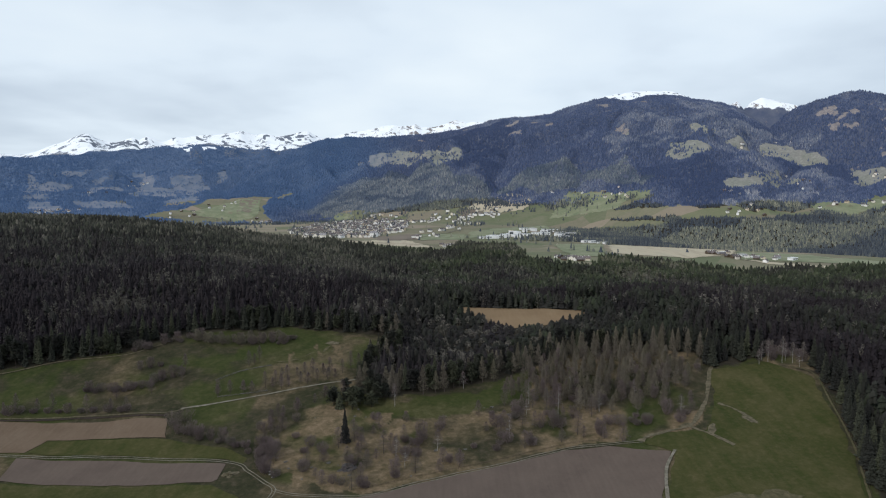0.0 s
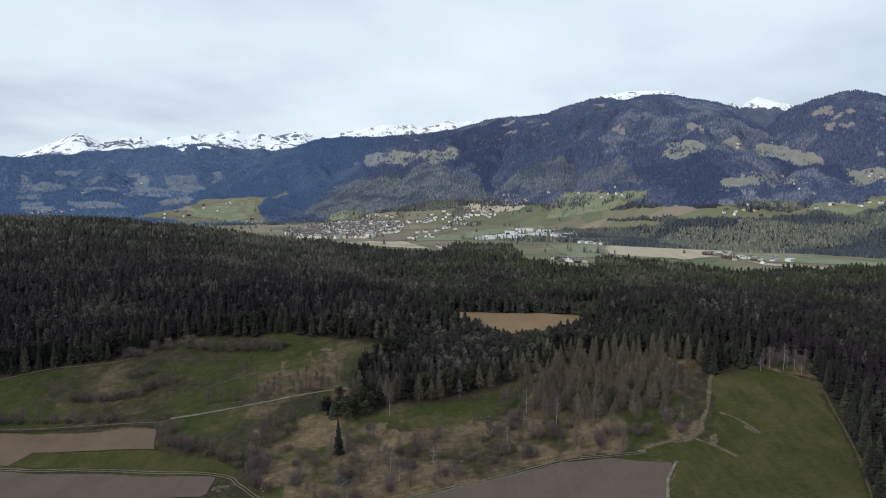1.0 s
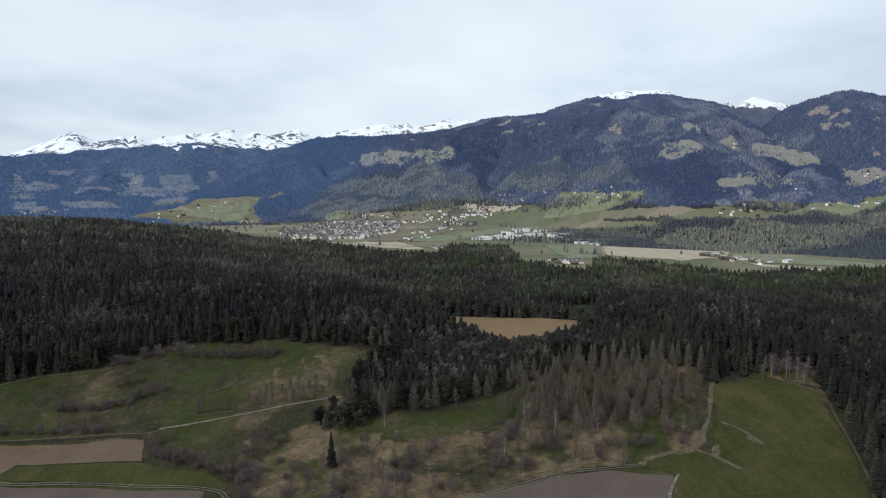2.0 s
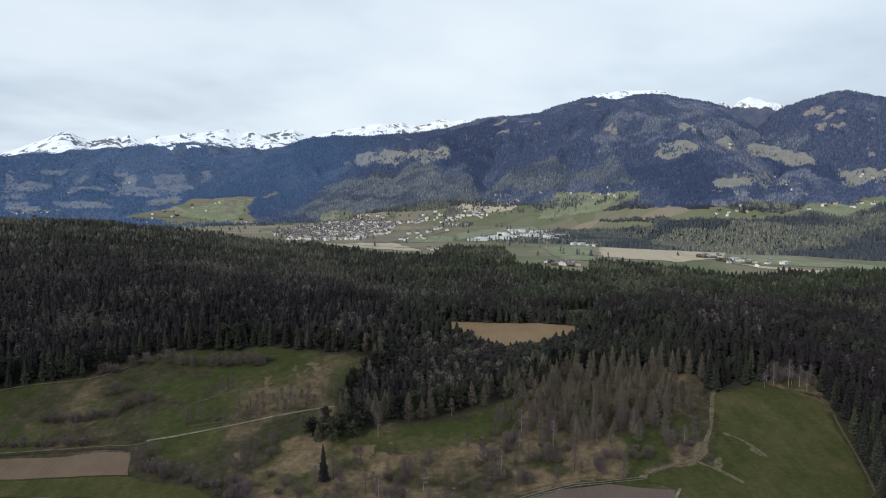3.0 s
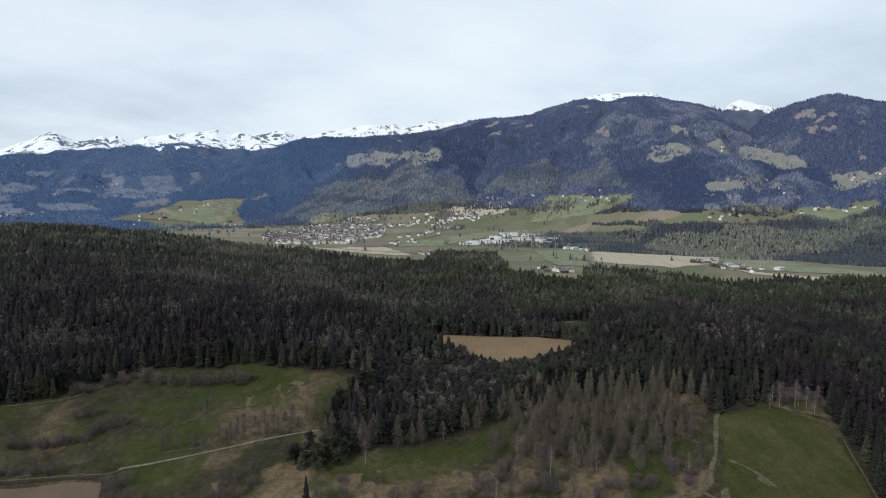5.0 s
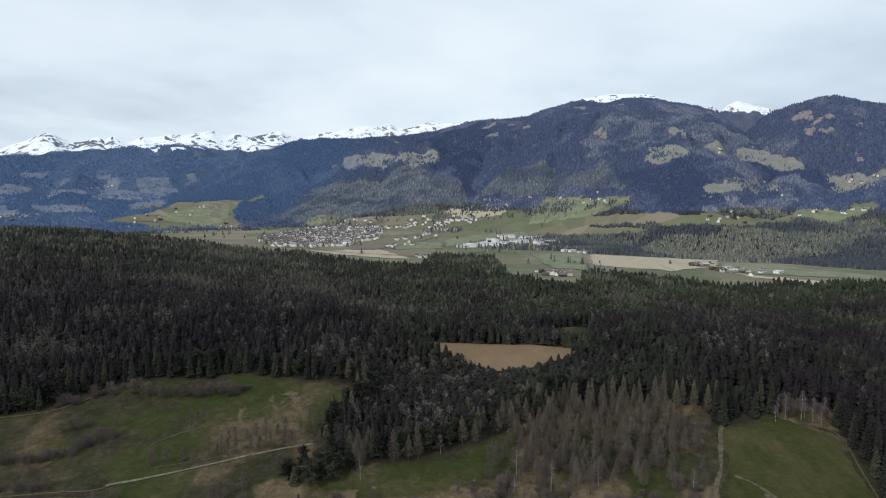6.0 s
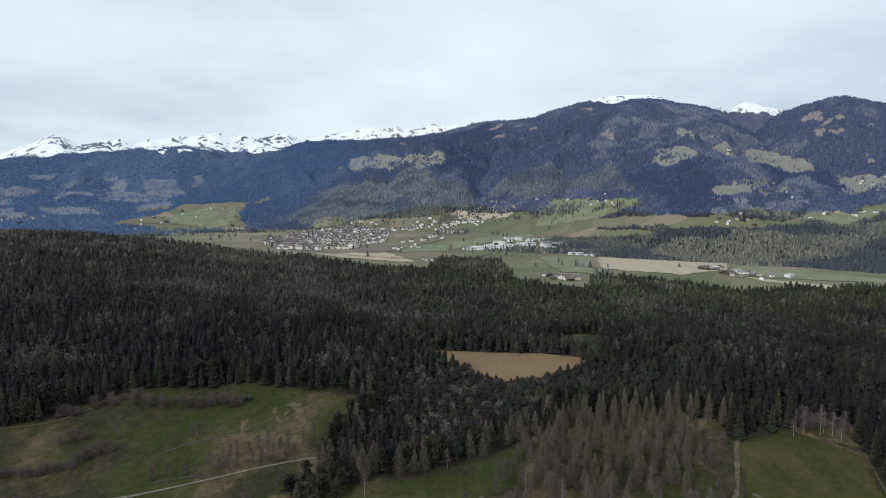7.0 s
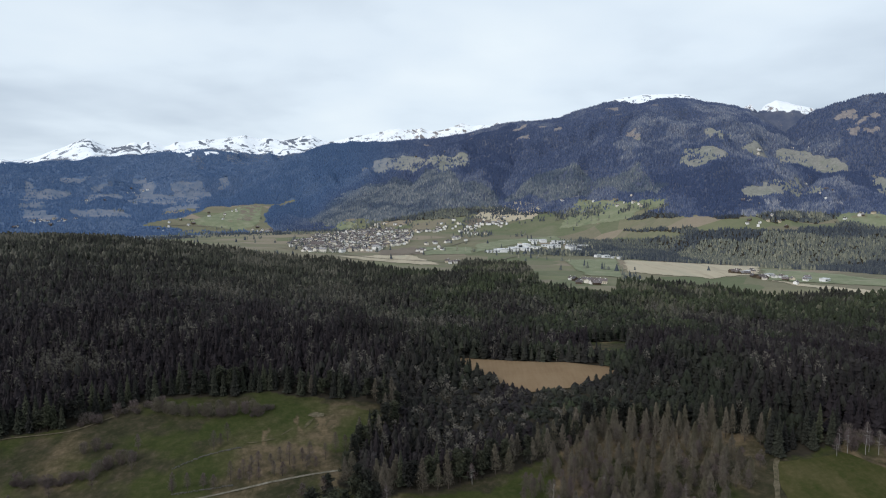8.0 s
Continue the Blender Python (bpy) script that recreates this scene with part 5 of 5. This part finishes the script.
# slender leafless trees beside the road and in the hedges
slim = [bare_tree("bare_tree", s, h, w, BARK, TWIGS, "slender leafless tree beside the meadows", "leafless trees", low=0.2, count=330, cone=0.6) for s, h, w in ((51, 9, 2.0), (52, 11, 2.2), (53, 7, 1.8))]
lines = along([(-142, 386), (-134, 389), (-113, 391), (-89, 397), (-72, 403)], 5.5, 1.2, rng) + along([(-110, 394), (-105, 401), (-90, 407), (-69, 410), (-58, 415)], 5.0, 1.8, rng)
lines += along([(-264, 365), (-247, 369), (-227, 371), (-192, 370)], 9, 1.0, rng) + [(-205, 384), (-186, 390), (-132, 418), (-127, 426), (-129, 421), (-176, 420), (-172, 404), (-97, 343), (-99, 350)]
lines += along([(-99, 341), (-97, 355), (-89, 363), (-77, 372), (-64, 378)], 6, 1.5, rng)
plant(slim, lines, rng)

# bushes
shrubs = [bush(s, h, w, "leafless purple-brown bush on rough grass") for s, h, w in ((61, 6.0, 2.8), (62, 4.4, 2.5), (63, 8.0, 2.3), (64, 3.2, 2.2))]
spots = along([(-228, 392), (-210, 391), (-198, 396), (-184, 405), (-174, 411)], 3.2, 1.2, rng) + along([(-151, 349), (-138, 341), (-118, 331), (-104, 325), (-96, 322)], 4.0, 1.3, rng)
spots += along([(-220, 440), (-201, 451), (-178, 455), (-151, 451), (-130, 450), (-110, 454)], 4.0, 1.6, rng) + along([(-96, 329), (-92, 315), (-92, 305), (-84, 298)], 3.0, 1.4, rng)
spots += along([(206, 394), (214, 398), (222, 396), (228, 388)], 3.5, 2.0, rng) + along([(209, 402), (222, 402)], 4.0, 1.5, rng)
spots += [(-51, 304), (-45, 306), (-43, 300), (-50, 298)]
spots += along([(-264, 366), (-227, 371), (-192, 371)], 6, 1.0, rng) + [(-205, 416), (-199, 418), (-193, 420)]
for x, y in ((-90, 317), (-67, 320), (-52, 287), (-39, 288), (-26, 293), (-16, 311), (-12, 330), (3, 308), (-4, 341), (36, 324), (46, 322), (44, 351), (65, 342), (57, 351), (81, 328), (104, 340), (114, 337), (136, 341), (95, 336), (75, 374)):
    spots += [(x + rng.normal() * 2.4, y + rng.normal() * 2.2) for _ in range(2)]
gx, gy = scatter(-100, 170, 285, 395, 13, rng)
keep = ragged(gx, gy, KNOLL, 4, 20) & (rng.random(len(gx)) < 0.3)
spots += list(zip(gx[keep], gy[keep]))
spots = [p for p in spots if math.hypot(p[0] + 48, p[1] - 301) > 7 or p[1] > 304]
plant(shrubs, spots, rng, 0.65, 1.25)
sapling = [bare_tree("bare_tree", s, h, w, BARK, TWIGS, "young leafless tree on the rough knoll", "leafless trees", low=0.1, count=420, cone=0.5) for s, h, w in ((66, 9, 2.2), (67, 11, 2.6), (68, 7, 2.4))]
gx, gy = scatter(-96, 165, 286, 385, 12, rng)
keep = ragged(gx, gy, KNOLL, 4, 20) & ~inside(gx, gy, HOLLOW) & (vnoise(gx, gy, 26, 29) > 0.0)
plant(sapling, list(zip(gx[keep], gy[keep])), rng, 0.6, 1.2)
plant([bush(65, 8.0, 4.4, "large dense purple-brown bush beside the gravel road")], [(-158, 357), (-155, 352), (-152, 360)], rng, 0.8, 1.0)

# stones
outcrop = boulder(71, (4.6, 3.2, 3.0), "dark craggy rock outcrop on the grassy knoll", DARK_ROCK)
outcrop.matrix_basis = seat(-48, 302, 0.4)
heap = boulder(75, (4.5, 3.2, 1.5), "pale heap of bare earth at the field corner", BARE, "earth_heap", "", "earth heap")
heap.matrix_basis = seat(-106, 302, 0.6)
pale_rocks = [boulder(76, (0.9, 0.6, 0.5), "whitish stone beside the bushy ditch", PALE_STONE, group="pale stones")]
plant(pale_rocks, [(-86, 300), (-85, 302), (-87, 303), (-89, 306), (-84, 298), (-91, 309)], rng, 0.7, 1.6)
rocks = [boulder(s, (0.9, 0.7, 0.6), "grey boulder lying on rough grass") for s in (72, 73, 74)]
gx, gy = scatter(-96, 60, 285, 372, 9, rng)
keep = ragged(gx, gy, KNOLL, 4, 20) & (rng.random(len(gx)) < 0.25)
plant(rocks, list(zip(gx[keep], gy[keep])) + [(-44, 305), (-52, 300), (-53, 306), (-41, 301), (-46, 296), (-86, 301), (-88, 303), (-84, 299), (-90, 308), (-83, 297)], rng, 0.5, 1.7)


def dry_stone_wall(points, label):
    """A low field wall of loose stones."""
    wall = tagged(new("dry_stone_wall"), label, "wall")
    rng = np.random.default_rng(81)
    bm = bmesh.new()
    bmesh.ops.create_icosphere(bm, subdivisions=1, radius=0.5)
    for v in bm.verts:
        v.co *= 0.8 + 0.35 * noise.noise(v.co * 2.5)
    me = bpy.data.meshes.new("stone")
    bm.to_mesh(me)
    bm.free()
    me.materials.append(STONE)
    for x, y in along(points, 0.75, 0.3, rng):
        stone = new("stone", me)
        stone.parent = wall
        stone.matrix_basis = Matrix.LocRotScale((x, y, float(height(x, y)) + 0.2), Euler((0, 0, rng.random() * 6.3)), (1.1 + 0.6 * rng.random(), 0.9, 0.9 + 0.4 * rng.random()))
    return wall


dry_stone_wall([(-150, 404), (-141, 410), (-131, 415), (-118, 420)], "low dry-stone wall of pale stones in the meadow")
dry_stone_wall([(-142, 385), (-128, 388), (-112, 391)], "tumbled stone edge above the gravel road")


def pasture_fence(points, label):
    fence = tagged(new("pasture_fence"), label, "fence")
    v, f = tube([(0, 0, -0.3), (0, 0, 1.25)], (0.09, 0.08), 5)
    me = link_mesh("post", v, f, WOOD)
    mesh = me.data
    bpy.data.objects.remove(me)
    p = smooth_line(points, 3.0)
    z = height(p[:, 0], p[:, 1])
    for (x, y), h in zip(p, z):
        post = new("post", mesh)
        post.parent = fence
        post.matrix_basis = Matrix.Translation((x, y, h))
    for level in (0.6, 1.05):
        line = [(x, y, h + level) for (x, y), h in zip(p, z)]
        n = len(line)
        v = np.array([(x, y, q + s) for s in (-0.06, 0.06) for x, y, q in line])
        k = np.arange(n - 1)
        rail = link_mesh("rail", v, np.stack([k, k + 1, n + k + 1, n + k], -1), WOOD)
        rail.parent = fence
    return fence


pasture_fence([(-35, 284), (-1, 296), (33, 308), (64, 320), (84, 321)], "weathered wooden pasture fence along the farm track")
pasture_fence([(227, 371), (215, 335), (208, 313), (201, 294), (192, 275), (184, 258)], "weathered wooden fence between meadow and forest")


# ---------------------------------------------------------------- village, farms and works
def box(bm, x0, x1, y0, y1, z0, z1):
    v = [bm.verts.new((x, y, z)) for z in (z0, z1) for y in (y0, y1) for x in (x0, x1)]
    for f in ((0, 2, 3, 1), (4, 5, 7, 6), (0, 1, 5, 4), (2, 6, 7, 3), (0, 4, 6, 2), (1, 3, 7, 5)):
        bm.faces.new([v[k] for k in f])


def gabled_walls(w, d, eaves, ridge):
    bm = bmesh.new()
    box(bm, -w / 2, w / 2, -d / 2, d / 2, -2.0, eaves)
    for s in (-1, 1):
        x = s * (w / 2 - 0.01)
        bm.faces.new([bm.verts.new(c) for c in ((x, -d / 2, eaves), (x, d / 2, eaves), (x, 0, ridge - 0.15))])
    return bm


def gabled_roof(w, d, eaves, ridge, over=0.9, thick=0.3):
    bm = bmesh.new()
    slope = (ridge - eaves) / (d / 2)
    for s in (-1, 1):
        e = s * (d / 2 + over)
        prof = [(0, ridge + 0.02), (e, eaves - slope * over), (e, eaves - slope * over + thick), (0, ridge + thick)]
        a = [bm.verts.new((-w / 2 - over, y, z)) for y, z in prof]
        b = [bm.verts.new((w / 2 + over, y, z)) for y, z in prof]
        for k in range(4):
            bm.faces.new([a[k], a[(k + 1) % 4], b[(k + 1) % 4], b[k]])
        bm.faces.new(a[::-1])
        bm.faces.new(b)
    bmesh.ops.recalc_face_normals(bm, faces=bm.faces[:])
    return bm


def house(w, d, eaves, ridge, label, group, name="house", wall=None, roof=None, windows=2):
    h = tagged(new(name), label, "house" if name == "house" else "building", group)
    body = part("wall", gabled_walls(w, d, eaves, ridge), wall or WALLS, h)
    part("roof", gabled_roof(w, d, eaves, ridge), roof or ROOFS, h)
    bm = bmesh.new()
    box(bm, w * 0.2, w * 0.2 + 0.8, -0.9, -0.1, ridge - 1.2, ridge + 1.0)
    part("chimney", bm, WALLS, h)
    if windows:
        for level in (1.2, 3.9)[:windows]:
            for k in (-0.28, 0.0, 0.28):
                bm = bmesh.new()
                box(bm, w * k - 0.6, w * k + 0.6, -d / 2 - 0.06, -d / 2 + 0.1, level, level + 1.4)
                part("window", bm, GLASS, body)
    return h


def distant_houses(places, rng, label):
    """Houses too small to tell apart, in one mesh: gabled walls and overhanging roofs."""
    wall_faces = np.array([(0, 1, 5, 4), (2, 3, 7, 6), (0, 4, 6, 2), (1, 3, 7, 5), (4, 8, 6, 6), (5, 7, 9, 9)])
    verts, faces, which = [], [], []
    for x, y in places:
        w, d, eaves = 7 + 5 * rng.random(), 6 + 3 * rng.random(), 3.6 + 3 * rng.random()
        ridge, turn, z = eaves + d * 0.3, (0.0, 1.57)[rng.integers(2)] + 0.35 * rng.normal(), float(height(x, y))
        walls = [(sx * w / 2, sy * d / 2, q) for q in (-2, eaves) for sy in (-1, 1) for sx in (-1, 1)] + [(-w / 2, 0, ridge), (w / 2, 0, ridge)]
        e, drop = d / 2 + 0.8, eaves - 0.45
        roof = [(sx * (w / 2 + 0.8), q, h) for q, h in ((-e, drop), (0, ridge + 0.1), (e, drop), (-e, drop + 0.3), (0, ridge + 0.4), (e, drop + 0.3)) for sx in (-1, 1)]
        roof_faces = [(0, 1, 3, 2), (2, 3, 5, 4), (6, 8, 9, 7), (8, 10, 11, 9), (0, 6, 7, 1), (4, 5, 11, 10), (0, 2, 8, 6), (2, 4, 10, 8), (1, 7, 9, 3), (3, 9, 11, 5)]
        c, q = math.cos(turn), math.sin(turn)
        n = len(verts)
        verts += [(x + u * c - v * q, y + u * q + v * c, z + h) for u, v, h in walls + roof]
        faces += [tuple(dict.fromkeys(n + k for k in f)) for f in wall_faces.tolist()] + [tuple(n + 10 + k for k in f) for f in roof_faces]
        which += [0] * 6 + [1] * 10
    me = bpy.data.meshes.new("distant_houses")
    me.from_pydata(verts, [], faces)
    me.materials.append(JOINED_WALLS)
    me.materials.append(JOINED_ROOFS)
    me.polygons.foreach_set("material_index", which)
    me.update()
    return tagged(new("distant_houses", me), label, "houses", "houses of the village", "stuff")


def works_hall(w, d, tall, label, roof=None):
    h = tagged(new("works_hall"), label, "factory", "factory buildings")
    bm = bmesh.new()
    box(bm, -w / 2, w / 2, -d / 2, d / 2, -3, tall)
    body = part("wall", bm, WHITE_WALL, h)
    bm = bmesh.new()
    box(bm, -w / 2 - 0.3, w / 2 + 0.3, -d / 2 - 0.3, d / 2 + 0.3, tall, tall + 0.7)
    part("roof", bm, roof or METAL_ROOF, h)
    n = max(2, int(w / 9))
    for k in range(n):
        x = -w / 2 + w * (k + 0.5) / n
        bm = bmesh.new()
        box(bm, x - 2.6, x + 2.6, -d / 2 - 0.08, -d / 2 + 0.1, tall * 0.45, tall * 0.75)
        part("window", bm, GLASS, body)
    return h


WHITE_WALL = varied("white_cladding", (0.66, 0.67, 0.68), (0.82, 0.82, 0.82), grain=10, dirt=0.15)
SAND_WALL = varied("sand_plaster", (0.55, 0.46, 0.30), (0.62, 0.53, 0.36), grain=6)
rng = np.random.default_rng(33)
homes = [house(w, d, e, r, f"{c} rendered house with a dark tiled gable roof", "houses of the village", windows=1) for w, d, e, r, c in (
    (11, 9, 6.2, 9.0, "cream"), (9, 8, 5.6, 8.0, "white"), (12, 10, 7.0, 10.0, "pale grey"), (9, 7, 4.8, 7.2, "ochre"), (15, 9, 8.0, 10.8, "white"))]


def settle(kinds, places, rng, turns=(0.0, 1.57), jitter=0.35, size=1.0):
    fresh = list(kinds)
    for x, y in places:
        turn = turns[rng.integers(len(turns))] + rng.normal() * jitter
        if fresh:
            fresh.pop().matrix_basis = seat(x, y, turn, sink=0.0)
        else:
            s = (0.85 + 0.35 * rng.random()) * size
            copy_thing(kinds[rng.integers(len(kinds))], seat(x, y, turn, s, s, 0.0))


VILLAGE = [(-432, 1701), (-423, 1858), (-381, 2069), (-316, 2253), (-288, 2346), (-160, 2301), (-132, 2185), (-105, 2039), (-110, 1819), (-168, 1611), (-267, 1530), (-352, 1547)]
gx, gy = scatter(-460, -90, 1500, 2360, 20, rng)
keep = ragged(gx, gy, VILLAGE, 16, 80) & (rng.random(len(gx)) < 0.50 * (1 - 0.75 * ramp(gy, 1700, 2000)))
settle(homes, list(zip(gx[keep], gy[keep])), rng)
gx, gy = scatter(-470, -80, 1490, 2380, 15.5, rng)
keep = ragged(gx, gy, VILLAGE, 24, 80) & (rng.random(len(gx)) < 0.58)
spots = list(zip(gx[keep], gy[keep]))
spots += [(x + rng.normal() * 16, y + rng.normal() * 22) for x, y in ((-110, 2150), (-70, 2160), (-30, 2185), (10, 2205), (60, 2170), (100, 2180), (150, 2185), (185, 2188), (20, 1900), (75, 2060), (110, 2060)) for _ in range(7)]
distant_houses(spots, rng, "white and cream houses with brown roofs crowded in the village")
spots = [(x + rng.normal() * 8, y + rng.normal() * 16) for x, y in ((-60, 1600), (-20, 1650), (0, 1800), (-40, 1780)) for _ in range(4)]
distant_houses(spots, rng, "scattered pale houses among the fields below the village")

farms = [house(11, 9, 5.5, 8.8, "white farmhouse with a dark gable roof", "farmhouses", windows=1), house(9, 8, 5.2, 7.8, "pale farmhouse with a grey gable roof", "farmhouses", windows=1), house(13, 9, 4.5, 8.0, "weathered timber barn with a wide gable roof", "farmhouses", name="barn", wall=WOOD, windows=0)]
spots = []
for x, y, n, s in ((205, 1040, 9, 20), (232, 1060, 4, 14), (8, 1372, 6, 12), (545, 1150, 5, 14), (590, 1130, 6, 22), (540, 1240, 8, 16), (467, 2315, 3, 14), (487, 2263, 3, 14), (562, 2129, 4, 16), (598, 2058, 3, 14), (1058, 1708, 5, 15), (1134, 1683, 5, 15), (1155, 2113, 3, 14), (1076, 1892, 4, 16), (-159, 3372, 3, 16), (-38, 3271, 4, 22), (1128, 2407, 2, 12), (1410, 2673, 4, 30), (-1057, 2363, 4, 26), (-984, 2438, 4, 24), (-923, 2567, 4, 26), (-880, 2639, 3, 24), (-711, 2450, 5, 22), (-648, 2340, 5, 24), (-1444, 2976, 5, 24), (-1443, 2605, 3, 18), (-1398, 2289, 6, 26), (-1428, 2242, 6, 26), (-1439, 2199, 4, 22), (804, 1725, 4, 16), (852, 1728, 4, 16), (854, 1854, 4, 14), (1550, 2212, 3, 14), (1573, 2188, 3, 14), (388, 2279, 2, 10)):
    spots += [(x + rng.normal() * s, y + rng.normal() * s) for _ in range(n)]
rng.shuffle(spots)
settle(farms, spots, rng, size=0.8)

halls = [works_hall(27, 17, 7, "long white factory hall with a light sheet roof"), works_hall(17, 12, 5, "white factory hall with a flat roof"), works_hall(36, 14, 6, "wide white factory hall with a flat light roof")]
settle(halls, [(204, 1739), (235, 1800), (266, 1851), (300, 1850), (330, 1840), (162, 1634), (190, 1640), (225, 1680), (280, 1730), (330, 1760), (130, 1600), (315, 1690), (255, 1740), (108, 1585), (180, 1700), (215, 1710), (240, 1860), (290, 1800), (345, 1800), (145, 1625), (120, 1620), (265, 1690), (355, 1740), (318, 1640)], rng, turns=(0.15, 1.72, 0.15), jitter=0.08)
silo = works_hall(10, 10, 17, "tall sand-coloured factory tower", roof=ROOFS)
silo.children[0].data.materials[0] = SAND_WALL
silo.matrix_basis = seat(179, 1650, 0.2)
sheds = [works_hall(14, 9, 4, "low white storage shed beside the pale field")]
settle(sheds, [(535, 1244), (552, 1232), (566, 1180), (580, 1160), (610, 1140), (628, 1120), (345, 1520), (360, 1510), (375, 1495), (388, 1488)], rng, turns=(0.5,), jitter=0.1)
big = house(30, 16, 11, 17, "large white village building with a steep dark roof", "houses of the village")
big.matrix_basis = seat(-330, 1640, 0.3, sink=0.0)


# ---------------------------------------------------------------- scattered trees of the valley floor
def plant_valley():
    rng = np.random.default_rng(44)
    x, y = scatter(-1300, 700, 1250, 2700, 15, rng)
    az, r = polar(x, y)
    z = height(x, y)
    lines = np.abs(vnoise(x, y, 170, 51)) < 0.05
    groups = fbm(x, y, 120, 3, 53) > 0.95
    village = inside(x, y, VILLAGE)
    keep = ~far_forest(x, y, z) & ~near_wood_mask(x, y) & (np.abs(az) < 40) & ((lines & (rng.random(len(x)) < 0.5)) | groups | (rng.random(len(x)) < np.where(village, 0.3, 0.012)))
    x, y, z = x[keep], y[keep], z[keep]
    for x0, y0, sx, sy, n in ((345, 1790, 22, 60, 160), (250, 1560, 45, 22, 220), (470, 2130, 22, 22, 90), (395, 2165, 24, 22, 90), (560, 2050, 10, 10, 25), (600, 2010, 10, 10, 25), (640, 1960, 10, 10, 25), (310, 1120, 6, 30, 40), (390, 1480, 5, 10, 14)):
        x, y = np.append(x, x0 + rng.normal(size=n) * sx), np.append(y, y0 + rng.normal(size=n) * sy)
    z = height(x, y)
    tall, wide = 7 + 9 * rng.random(len(x)), 2.4 + 1.6 * rng.random(len(x))
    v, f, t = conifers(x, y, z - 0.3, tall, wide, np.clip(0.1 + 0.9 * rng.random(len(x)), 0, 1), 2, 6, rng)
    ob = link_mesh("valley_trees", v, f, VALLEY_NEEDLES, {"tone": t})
    tagged(ob, "scattered field trees and tree lines on the valley floor", "trees", "valley trees", "stuff")


plant_valley()
